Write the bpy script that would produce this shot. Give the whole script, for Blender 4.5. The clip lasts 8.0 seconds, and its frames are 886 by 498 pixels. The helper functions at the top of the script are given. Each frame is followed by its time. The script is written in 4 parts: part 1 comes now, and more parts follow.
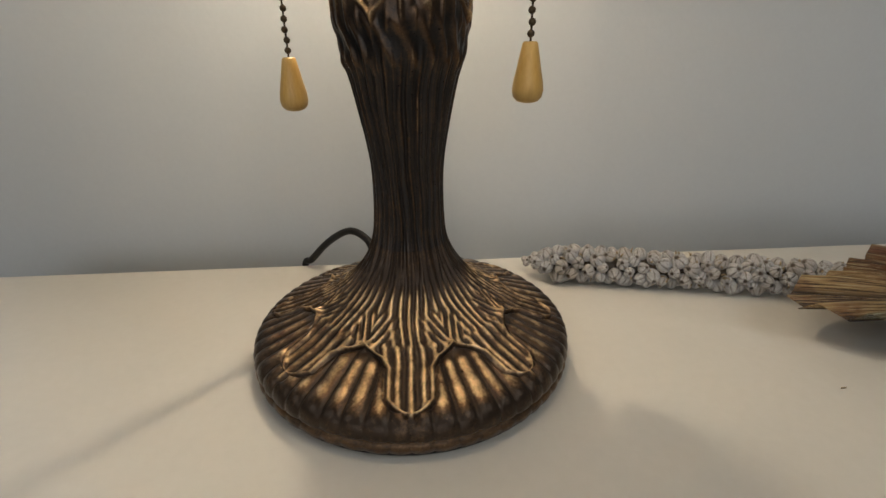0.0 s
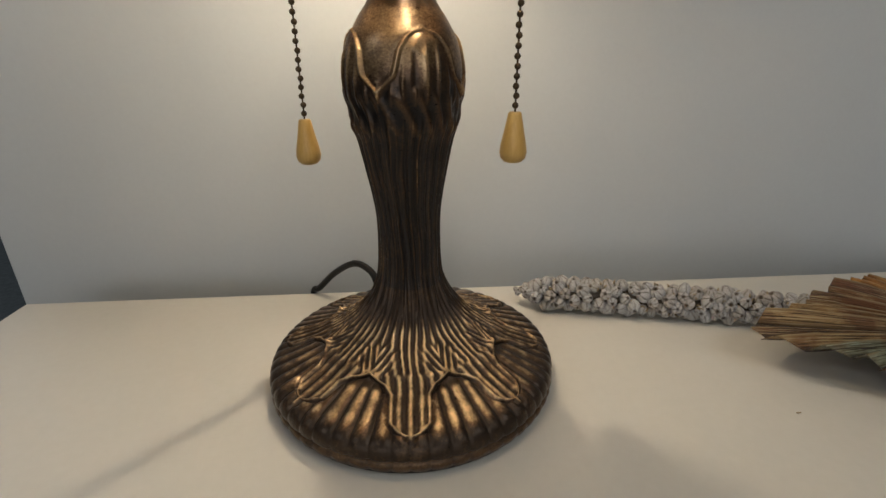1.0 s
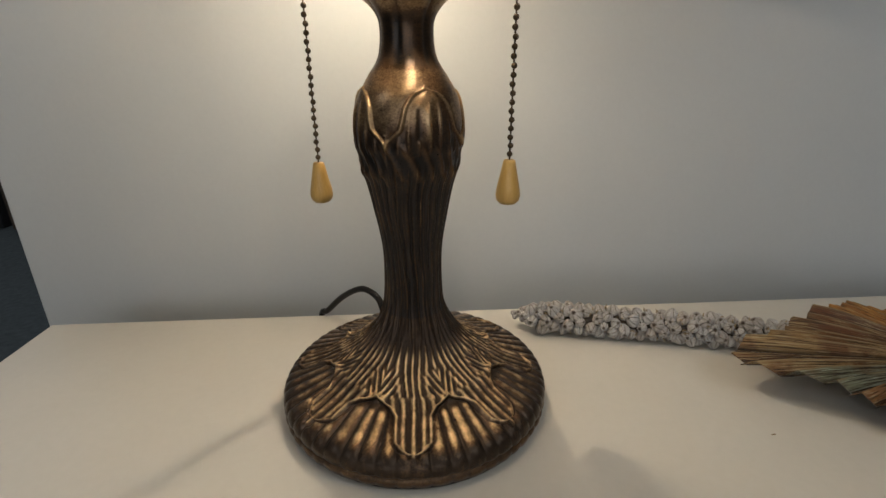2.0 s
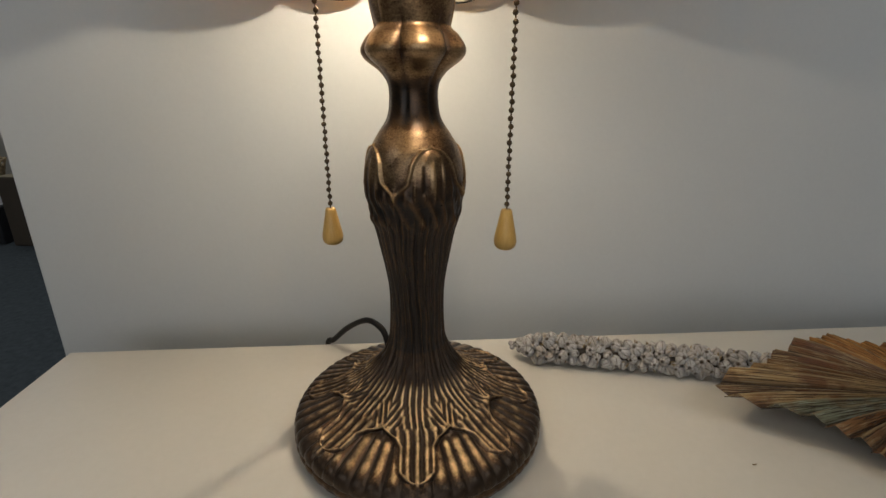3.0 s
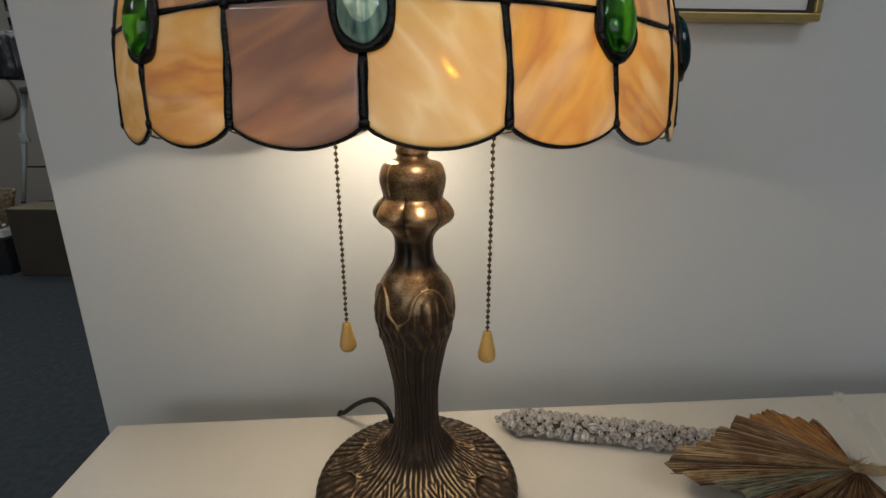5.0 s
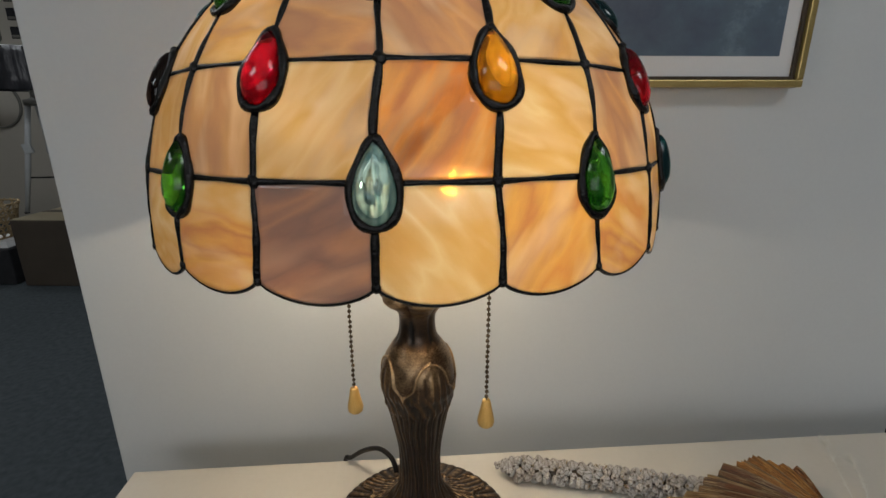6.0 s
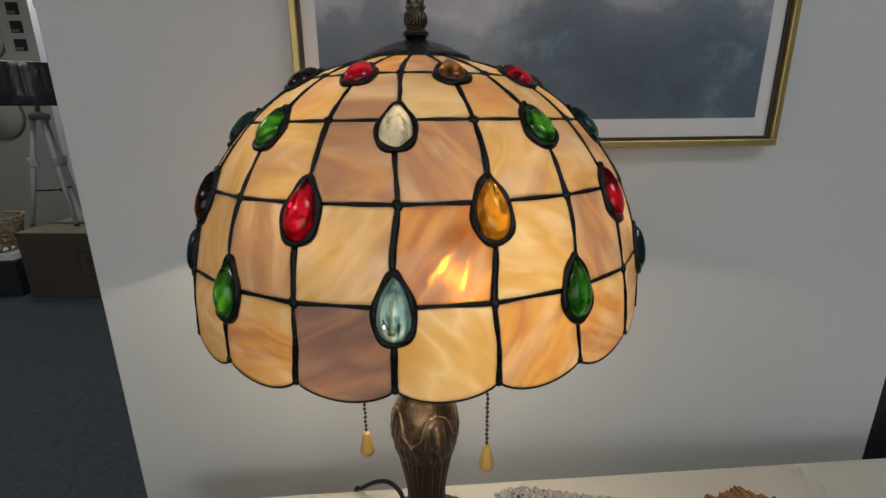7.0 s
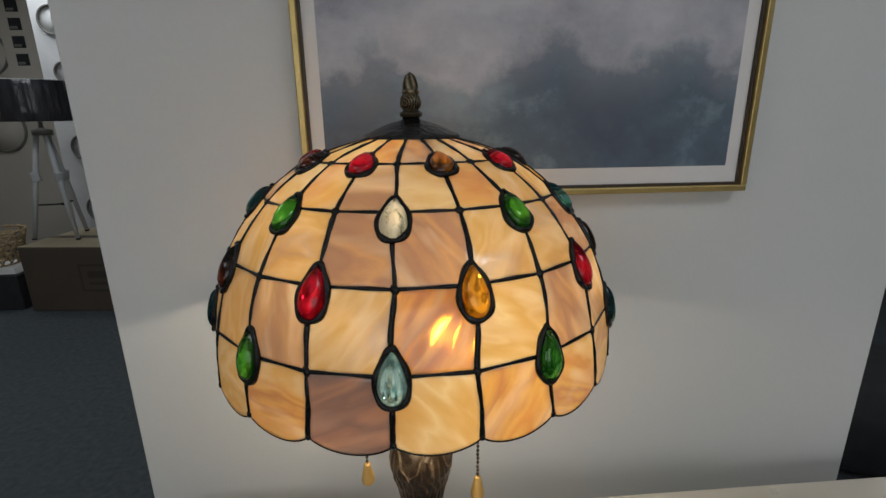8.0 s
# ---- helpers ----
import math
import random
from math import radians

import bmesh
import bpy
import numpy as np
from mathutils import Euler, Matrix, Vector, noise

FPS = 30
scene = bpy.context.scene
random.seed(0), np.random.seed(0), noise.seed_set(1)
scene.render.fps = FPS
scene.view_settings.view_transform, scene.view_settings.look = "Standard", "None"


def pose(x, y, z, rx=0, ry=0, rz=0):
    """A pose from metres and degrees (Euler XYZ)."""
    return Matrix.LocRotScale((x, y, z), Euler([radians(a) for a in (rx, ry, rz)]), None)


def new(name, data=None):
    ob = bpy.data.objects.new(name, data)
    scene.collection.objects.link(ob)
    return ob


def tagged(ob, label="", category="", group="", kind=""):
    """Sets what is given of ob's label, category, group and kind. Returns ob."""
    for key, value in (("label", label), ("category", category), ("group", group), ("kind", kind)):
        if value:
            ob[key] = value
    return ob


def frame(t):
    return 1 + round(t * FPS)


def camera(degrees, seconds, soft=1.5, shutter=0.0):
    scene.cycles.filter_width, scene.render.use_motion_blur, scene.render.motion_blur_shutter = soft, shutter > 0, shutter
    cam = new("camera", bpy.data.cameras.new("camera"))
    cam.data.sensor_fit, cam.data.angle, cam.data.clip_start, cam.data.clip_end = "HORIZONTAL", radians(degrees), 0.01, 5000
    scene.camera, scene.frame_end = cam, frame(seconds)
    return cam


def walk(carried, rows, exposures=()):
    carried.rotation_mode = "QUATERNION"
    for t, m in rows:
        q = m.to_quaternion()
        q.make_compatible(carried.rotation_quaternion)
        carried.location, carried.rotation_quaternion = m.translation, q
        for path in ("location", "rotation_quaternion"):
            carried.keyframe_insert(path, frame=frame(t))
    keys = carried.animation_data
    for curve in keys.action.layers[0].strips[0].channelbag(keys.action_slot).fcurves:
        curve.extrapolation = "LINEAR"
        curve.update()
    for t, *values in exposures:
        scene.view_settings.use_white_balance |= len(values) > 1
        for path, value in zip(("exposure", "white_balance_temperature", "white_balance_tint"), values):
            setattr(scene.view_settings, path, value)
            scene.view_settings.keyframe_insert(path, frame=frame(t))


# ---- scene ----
# The camera: a phone lifted and drawn back from the lamp. The lamp's axis is the world's z axis.
TOP = 0.80                      # height of the table top over the floor
cam = camera(86.5, 8.0)
ROWS = [
    (0.0, 0.0010, -0.2355, 0.1619, -4.20, -23.62, 0.32),
    (0.5, -0.0003, -0.2456, 0.1752, -4.17, -23.10, 0.25),
    (1.0, 0.0021, -0.2573, 0.1878, -4.01, -22.19, 0.25),
    (1.5, 0.0025, -0.2677, 0.1989, -3.73, -21.58, 0.27),
    (3.0, -0.0014, -0.2906, 0.2316, -3.68, -18.93, -0.15),
    (3.5, -0.0020, -0.3035, 0.2483, -3.63, -18.00, -0.26),
    (4.0, 0.0011, -0.3132, 0.2702, -3.74, -17.47, -0.19),
    (5.5, -0.0018, -0.3460, 0.3572, -3.84, -16.54, 0.01),
    (6.0, -0.0019, -0.3461, 0.3897, -3.84, -16.69, 0.18),
    (6.5, -0.0057, -0.3520, 0.4176, -3.86, -16.68, 0.30),
    (7.0, -0.0064, -0.3707, 0.4520, -3.95, -16.42, 0.51),
    (7.5, -0.0042, -0.3861, 0.4802, -4.07, -16.16, 0.59),
    (8.0, -0.0031, -0.3997, 0.5025, -4.18, -15.64, 0.70),
]
walk(cam, [(t, pose(x, y, TOP + z, 90 + pitch, roll, yaw)) for t, x, y, z, yaw, pitch, roll in ROWS],
     [(0.0, -0.19), (1.5, -0.34), (3.0, -0.43), (4.0, -0.58), (5.5, -0.28), (6.5, -0.16), (8.0, -0.12)])

# ---- light ----
world = bpy.data.worlds.new("world")
scene.world = world
world.use_nodes = True
world.node_tree.nodes["Background"].inputs[0].default_value = (0.55, 0.62, 0.72, 1)
world.node_tree.nodes["Background"].inputs[1].default_value = 0.05
CEILING_WATTS = 10.6             # each ceiling panel
FILL_WINDOW_WATTS = 6.0             # fill light from an unseen, added window behind the camera
BULB_GLOW = 1560.0              # radiance of the bulbs' glowing cores
ROOM_X, ROOM_Y, ROOM_H = (-5.2, 3.6), (-3.2, 5.0), 2.75
PANEL_SPOTS = [(-2.2, -1.2), (1.2, -1.2), (-2.2, 1.6), (1.2, 1.6), (-3.0, 3.6)]


def area_light(name, m, w, h, watts, colour):
    lamp = bpy.data.lights.new(name, "AREA")
    lamp.shape, lamp.size, lamp.size_y, lamp.energy, lamp.color = "RECTANGLE", w, h, watts, colour
    ob = new(name, lamp)
    ob.matrix_world = m
    return ob


for px, py in PANEL_SPOTS:
    area_light("ceiling_panel_light", pose(px, py, ROOM_H - 0.06), 1.16, 0.56, CEILING_WATTS, (0.89, 0.95, 1.0))
# Added fill: an unseen window that lights the wall from behind the camera.
WIN_X, WIN_Z, WIN_W, WIN_H = -0.5, 1.60, 3.4, 1.5
area_light("fill_window_light", pose(WIN_X, ROOM_Y[0] + 0.03, WIN_Z, 90, 0, 0), WIN_W - 0.1, WIN_H - 0.1, FILL_WINDOW_WATTS, (0.95, 0.97, 1.0))


# ---- materials ----
def nodes_of(name):
    m = bpy.data.materials.new(name)
    m.use_nodes = True
    return m, m.node_tree.nodes, m.node_tree.links, m.node_tree.nodes["Principled BSDF"]


def ramp(n, l, value, stops):
    r = n.new("ShaderNodeValToRGB")
    while len(r.color_ramp.elements) < len(stops):
        r.color_ramp.elements.new(0.5)
    for e, (p, c) in zip(r.color_ramp.elements, stops):
        e.position, e.color = p, (*c, 1)
    l.new(value, r.inputs[0])
    return r.outputs[0]


def noise_tex(n, l, scale, detail=4.0, stretch=(1, 1, 1), rough=0.55, offset=None):
    c, mp, t = n.new("ShaderNodeTexCoord"), n.new("ShaderNodeMapping"), n.new("ShaderNodeTexNoise")
    mp.inputs["Scale"].default_value = stretch
    l.new(c.outputs["Object"], mp.inputs["Vector"])
    if offset is not None:
        l.new(offset, mp.inputs["Location"])
    l.new(mp.outputs[0], t.inputs["Vector"])
    t.inputs["Scale"].default_value, t.inputs["Detail"].default_value, t.inputs["Roughness"].default_value = scale, detail, rough
    return t.outputs["Fac"]


def bump(n, l, bsdf, value, strength, dist):
    b = n.new("ShaderNodeBump")
    b.inputs["Strength"].default_value, b.inputs["Distance"].default_value = strength, dist
    l.new(value, b.inputs["Height"])
    l.new(b.outputs[0], bsdf.inputs["Normal"])


def blend(n, l, fac, a, b, mode="MIX"):
    m = n.new("ShaderNodeMix")
    m.data_type, m.blend_type = "RGBA", mode
    for s, v in ((m.inputs["Factor"], fac), (m.inputs["A"], a), (m.inputs["B"], b)):
        if isinstance(v, (int, float)):
            s.default_value = v
        elif isinstance(v, tuple):
            s.default_value = (*v, 1)
        else:
            l.new(v, s)
    return m.outputs["Result"]


def surface(name, dark, light, rough=0.5, metal=0.0, scale=40.0, fine=600.0, relief=0.0002, stretch=(1, 1, 1), spec=0.5):
    """A surface whose colour drifts between two tones at two scales, with fine relief."""
    m, n, l, b = nodes_of(name)
    big, small = noise_tex(n, l, scale, 5, stretch), noise_tex(n, l, fine, 3, stretch)
    both = blend(n, l, 0.35, big, small)
    l.new(ramp(n, l, both, [(0.3, dark), (0.7, light)]), b.inputs["Base Color"])
    b.inputs["Roughness"].default_value, b.inputs["Metallic"].default_value = rough, metal
    b.inputs["Specular IOR Level"].default_value = spec
    if relief:
        bump(n, l, b, small, 0.5, relief)
    return m


wall_paint = surface("wall_paint", (0.60, 0.61, 0.61), (0.64, 0.65, 0.645), 0.75, scale=3, fine=260, relief=0.0002, spec=0.3)
room_paint = surface("room_paint", (0.42, 0.39, 0.33), (0.5, 0.46, 0.4), 0.8, scale=1.5, fine=120, relief=0.0003)
ceiling_paint = surface("ceiling_paint", (0.72, 0.72, 0.7), (0.78, 0.78, 0.77), 0.85, scale=2, fine=90)
carpet = surface("carpet", (0.050, 0.059, 0.065), (0.094, 0.107, 0.115), 0.95, scale=38, fine=420, relief=0.002, spec=0.1)
table_white = surface("table_white", (0.615, 0.570, 0.495), (0.665, 0.620, 0.545), 0.42, scale=7, fine=180, relief=0.00008, spec=0.4)
lead = surface("lead", (0.006, 0.006, 0.006), (0.02, 0.018, 0.016), 0.25, 0.5, scale=200, fine=420, relief=0.0014)
black_plastic = surface("black_plastic", (0.006, 0.005, 0.0045), (0.012, 0.010, 0.009), 0.42, scale=60, spec=0.25)
gilt = surface("gilt", (0.42, 0.31, 0.11), (0.60, 0.46, 0.19), 0.38, 0.75, scale=25, fine=500, stretch=(1, 1, 1))
mat_board = surface("mat_board", (0.70, 0.69, 0.68), (0.75, 0.74, 0.73), 0.8, scale=20)
dark_rebate = surface("dark_rebate", (0.035, 0.022, 0.012), (0.06, 0.04, 0.022), 0.5, scale=50)
# Light on the box is in its colours: shaded dark sides, lit paler top.
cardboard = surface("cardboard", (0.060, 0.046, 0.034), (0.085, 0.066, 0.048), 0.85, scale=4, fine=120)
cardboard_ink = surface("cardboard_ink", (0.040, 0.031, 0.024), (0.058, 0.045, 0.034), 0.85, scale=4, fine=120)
cardboard_lit_top = surface("cardboard_lit_top", (0.24, 0.20, 0.13), (0.31, 0.26, 0.17), 0.85, scale=4, fine=120)
leg_white = surface("leg_white", (0.36, 0.37, 0.37), (0.46, 0.47, 0.47), 0.5, scale=8)
white_lacquer = surface("white_lacquer", (0.62, 0.62, 0.62), (0.75, 0.75, 0.75), 0.4, scale=8)
grey_enamel = surface("grey_enamel", (0.13, 0.125, 0.11), (0.18, 0.175, 0.155), 0.5, scale=10)
foil_black = surface("foil_black", (0.010, 0.010, 0.013), (0.06, 0.06, 0.068), 0.24, scale=9, fine=14, relief=0.03, stretch=(1, 1, 0.3))
solder_black = surface("solder_black", (0.006, 0.006, 0.006), (0.018, 0.016, 0.015), 0.13, 0.3, scale=120, fine=190, relief=0.006)
dark_cloth = surface("dark_cloth", (0.012, 0.012, 0.014), (0.03, 0.03, 0.034), 0.9, scale=12)


def bronze_material(name, low, mid, high, rough=0.36, metal=0.85, relief=0.6, mottle=1.4):
    """Cast metal with a dark patina in the grooves and rubbed gold on the raised parts, brushed in short scratches.
    Light painted on the foot and stem shares the attribute.
    """
    m, n, l, b = nodes_of(name)
    wear_and_light = n.new("ShaderNodeAttribute")
    wear_and_light.attribute_name = "wear_and_light"
    grain, scratch, big = noise_tex(n, l, 900, 4, (1, 1, 1)), noise_tex(n, l, 480, 4, (0.7, 0.7, 1.7), 0.65), noise_tex(n, l, 75, 5, (1, 1, 1), 0.62)

    def weighed(v, k, onto):
        q = n.new("ShaderNodeMath")
        q.operation = "MULTIPLY_ADD"
        q.inputs[1].default_value = k
        l.new(v, q.inputs[0])
        l.new(onto, q.inputs[2])
        w = n.new("ShaderNodeMath")
        w.operation = "ADD"
        w.inputs[1].default_value = -0.5 * k
        l.new(q.outputs[0], w.inputs[0])
        return w.outputs[0]

    tone = weighed(grain, 0.34 * mottle, weighed(scratch, 0.30 * mottle, weighed(big, 0.50 * mottle, wear_and_light.outputs["Fac"])))
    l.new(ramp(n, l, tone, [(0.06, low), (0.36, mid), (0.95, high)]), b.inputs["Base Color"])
    b.inputs["Metallic"].default_value = metal
    l.new(ramp(n, l, scratch, [(0.25, (rough - 0.07,) * 3), (0.75, (rough + 0.14,) * 3)]), b.inputs["Roughness"])
    bump(n, l, b, blend(n, l, 0.5, grain, scratch), relief, 0.0004)
    return m


bronze = bronze_material("bronze", (0.052, 0.035, 0.024), (0.150, 0.088, 0.048), (0.88, 0.62, 0.33), 0.32, 0.76)
polished_bronze = bronze_material("polished_bronze", (0.043, 0.038, 0.035), (0.122, 0.075, 0.046), (0.90, 0.62, 0.34), 0.31, 0.90, 0.36, 0.95)
old_brass = bronze_material("old_brass", (0.02, 0.016, 0.011), (0.09, 0.072, 0.045), (0.34, 0.28, 0.18), 0.42)


def glass_panel_material(name, tones, milk=(1.0, 0.82, 0.54), clear=0.25, lean=None, haze=0.5, bands=4.2):
    """Opalescent stained glass: cloudy wisps of several tones that scatter the bulbs' light, each panel cut from another spot of the sheet."""
    m, n, l, b = nodes_of(name)
    n.remove(b)
    out = n["Material Output"]
    info = n.new("ShaderNodeObjectInfo")
    coord, mp, turn = n.new("ShaderNodeTexCoord"), n.new("ShaderNodeMapping"), n.new("ShaderNodeVectorRotate")
    turn.rotation_type = "Y_AXIS"
    if lean is None:
        angle = n.new("ShaderNodeMath")
        angle.operation = "MULTIPLY"
        angle.inputs[1].default_value = 17.0
        l.new(info.outputs["Random"], angle.inputs[0])
        l.new(angle.outputs[0], turn.inputs["Angle"])
    else:
        turn.inputs["Angle"].default_value = lean
    spot = n.new("ShaderNodeVectorMath")
    spot.operation = "SCALE"
    spot.inputs[0].default_value = (2.0, 9.0, 5.0)
    l.new(info.outputs["Random"], spot.inputs["Scale"])
    l.new(coord.outputs["Object"], turn.inputs["Vector"])
    l.new(turn.outputs[0], mp.inputs["Vector"])
    l.new(spot.outputs[0], mp.inputs["Location"])
    mp.inputs["Scale"].default_value = (0.48, 0.9, 1.7)

    def wisps(scale, detail, distortion, rough=0.5):
        t = n.new("ShaderNodeTexNoise")
        l.new(mp.outputs[0], t.inputs["Vector"])
        t.inputs["Scale"].default_value, t.inputs["Detail"].default_value, t.inputs["Distortion"].default_value = scale, detail, distortion
        t.inputs["Roughness"].default_value = rough
        return t.outputs["Fac"]

    broad, mid, fine = wisps(20, 2, 0.3), wisps(36, 2.5, 0.35, 0.45), wisps(150, 4, 0.1, 0.65)
    mixv = blend(n, l, 0.06, blend(n, l, 0.24, broad, mid), fine)
    # the wisps run back and forth through the tones, so that no panel stays in one of them
    spread, swing, fold = (n.new("ShaderNodeMath") for k in range(3))
    spread.operation, swing.operation, fold.operation = "MULTIPLY", "MULTIPLY_ADD", "PINGPONG"
    spread.inputs[1].default_value, swing.inputs[1].default_value, fold.inputs[1].default_value = 6.0, bands, 1.0
    l.new(info.outputs["Random"], spread.inputs[0])
    l.new(mixv, swing.inputs[0])
    l.new(spread.outputs[0], swing.inputs[2])
    l.new(swing.outputs[0], fold.inputs[0])
    col = ramp(n, l, fold.outputs[0], [(k / (len(tones) - 1), c) for k, c in enumerate(tones)])
    col = blend(n, l, ramp(n, l, mid, [(0.48, (0, 0, 0)), (0.68, (0.48, 0.48, 0.48))]), col, milk)
    tr, df, gl, tp = (n.new(k) for k in ("ShaderNodeBsdfTranslucent", "ShaderNodeBsdfDiffuse", "ShaderNodeBsdfGlossy", "ShaderNodeBsdfRefraction"))
    l.new(col, tr.inputs["Color"])
    l.new(blend(n, l, 0.55, col, (0.95, 0.86, 0.74)), df.inputs["Color"])
    tp.inputs["Color"].default_value = (1.0, 0.38, 0.025, 1)
    tp.inputs["Roughness"].default_value, tp.inputs["IOR"].default_value = haze, 1.2
    gl.inputs["Roughness"].default_value = 0.12
    a, c, d = n.new("ShaderNodeMixShader"), n.new("ShaderNodeMixShader"), n.new("ShaderNodeMixShader")
    a.inputs[0].default_value = 0.35
    l.new(tr.outputs[0], a.inputs[1])
    l.new(df.outputs[0], a.inputs[2])
    thin = wisps(64, 2.5, 0.3)
    l.new(ramp(n, l, thin, [(0.40, (0.085 * clear,) * 3), (0.48, (0.036 * clear,) * 3), (0.56, (0.002 * clear,) * 3)]), c.inputs[0])
    l.new(a.outputs[0], c.inputs[1])
    l.new(tp.outputs[0], c.inputs[2])
    edge = n.new("ShaderNodeLayerWeight")
    edge.inputs["Blend"].default_value = 0.25
    k = n.new("ShaderNodeMath")
    k.operation = "MULTIPLY_ADD"
    k.inputs[1].default_value, k.inputs[2].default_value = 0.35, 0.06
    l.new(edge.outputs["Facing"], k.inputs[0])
    l.new(k.outputs[0], d.inputs[0])
    l.new(c.outputs[0], d.inputs[1])
    l.new(gl.outputs[0], d.inputs[2])
    l.new(d.outputs[0], out.inputs["Surface"])
    bp = n.new("ShaderNodeBump")
    bp.inputs["Strength"].default_value, bp.inputs["Distance"].default_value = 0.4, 0.0014
    l.new(mid, bp.inputs["Height"])
    l.new(bp.outputs[0], gl.inputs["Normal"])
    ripple = n.new("ShaderNodeBump")
    ripple.inputs["Strength"].default_value, ripple.inputs["Distance"].default_value = 1.0, 0.009
    l.new(mixv, ripple.inputs["Height"])
    l.new(ripple.outputs[0], tp.inputs["Normal"])
    return m


def inner_glass(name):
    """The pearly inner skin of the panels: it throws part of the bulbs' light back and lets the rest through."""
    m, n, l, b = nodes_of(name)
    n.remove(b)
    cloud = noise_tex(n, l, 45, 5, (1, 1, 1), 0.6)
    t, d, mx = n.new("ShaderNodeBsdfTransparent"), n.new("ShaderNodeBsdfDiffuse"), n.new("ShaderNodeMixShader")
    info = n.new("ShaderNodeObjectInfo")
    pearl = ramp(n, l, cloud, [(0.34, (0.48, 0.40, 0.29)), (0.46, (0.71, 0.64, 0.53)), (0.56, (0.84, 0.80, 0.73))])
    l.new(blend(n, l, ramp(n, l, info.outputs["Random"], [(0.2, (0, 0, 0)), (1.0, (0.5, 0.5, 0.5))]), pearl, (0.66, 0.46, 0.30)), d.inputs["Color"])
    mx.inputs[0].default_value = 0.44
    l.new(t.outputs[0], mx.inputs[1])
    l.new(d.outputs[0], mx.inputs[2])
    l.new(mx.outputs[0], n["Material Output"].inputs["Surface"])
    return m


PALE, CREAM, HONEY, TAN = (0.93, 0.71, 0.35), (0.84, 0.54, 0.165), (0.78, 0.44, 0.07), (0.57, 0.31, 0.115)
glass_honey = glass_panel_material("glass_honey", [PALE, CREAM, HONEY, (0.85, 0.56, 0.20), (0.74, 0.40, 0.07), TAN])
glass_amber = glass_panel_material("glass_amber", [(0.90, 0.62, 0.25), (0.86, 0.48, 0.08), (0.76, 0.31, 0.022), (0.85, 0.46, 0.06), (0.62, 0.23, 0.03)])
glass_rose = glass_panel_material("glass_rose", [(0.88, 0.58, 0.26), (0.72, 0.38, 0.12), (0.54, 0.27, 0.105), (0.46, 0.21, 0.085), (0.70, 0.36, 0.11)])
glass_plum = glass_panel_material("glass_plum", [(0.44, 0.21, 0.095), (0.30, 0.122, 0.062), (0.17, 0.066, 0.044), (0.24, 0.095, 0.055), (0.38, 0.16, 0.065)], (0.46, 0.27, 0.17), bands=6.5)
glass_fire = glass_panel_material("glass_fire", [(0.92, 0.52, 0.13), (0.84, 0.38, 0.04), (0.60, 0.20, 0.016), (0.48, 0.17, 0.022), (0.80, 0.38, 0.06)], (0.92, 0.55, 0.16), 6.5, 1.0, 0.66, 5.0)
glass_back = inner_glass("glass_back")


def gem_material(name, colour, deep, inner=0.2):
    """Cast coloured glass, glossy, with a few streaks; part of the light from within is scattered."""
    m, n, l, b = nodes_of(name)
    streak = noise_tex(n, l, 85, 3, (3, 3, 0.3))
    col = ramp(n, l, streak, [(0.37, deep), (0.53, colour)])
    l.new(col, b.inputs["Base Color"])
    b.inputs["Roughness"].default_value, b.inputs["IOR"].default_value = 0.06, 1.5
    b.inputs["Transmission Weight"].default_value = 0.95
    bump(n, l, b, streak, 0.06, 0.001)
    tr, mx = n.new("ShaderNodeBsdfTranslucent"), n.new("ShaderNodeMixShader")
    l.new(col, tr.inputs["Color"])
    mx.inputs[0].default_value = inner
    l.new(b.outputs[0], mx.inputs[1])
    l.new(tr.outputs[0], mx.inputs[2])
    l.new(mx.outputs[0], n["Material Output"].inputs["Surface"])
    return m


gem_cyan = gem_material("gem_cyan", (0.62, 0.90, 0.92), (0.06, 0.22, 0.26), 0.12)
gem_clear = gem_material("gem_clear", (0.94, 0.94, 0.84), (0.30, 0.32, 0.24), 0.30)
gem_green = gem_material("gem_green", (0.09, 0.40, 0.035), (0.006, 0.07, 0.010), 0.10)
gem_red = gem_material("gem_red", (0.66, 0.014, 0.05), (0.24, 0.003, 0.014), 0.20)
gem_amber = gem_material("gem_amber", (0.90, 0.48, 0.045), (0.22, 0.07, 0.008), 0.14)
gem_smoke = gem_material("gem_smoke", (0.55, 0.24, 0.04), (0.03, 0.012, 0.006), 0.08)
# Edge gems are darkened in the colour, standing for glass without light behind.
gem_unlit = gem_material("gem_unlit", (0.10, 0.03, 0.02), (0.04, 0.012, 0.008), 0.1)
gem_teal = gem_material("gem_teal", (0.06, 0.30, 0.36), (0.03, 0.16, 0.2), 0.1)


def glow(name, colour, strength):
    m, n, l, b = nodes_of(name)
    b.inputs["Base Color"].default_value = (0.9, 0.88, 0.84, 1)
    b.inputs["Emission Color"].default_value = (*colour, 1)
    b.inputs["Emission Strength"].default_value = strength
    return m


core_glow = glow("core_glow", (1.0, 0.865, 0.66), BULB_GLOW * 1.22)
# The front bulb is set weaker to balance the light on the table.
dim_core_glow = glow("dim_core_glow", (1.0, 0.865, 0.66), BULB_GLOW * 0.47)


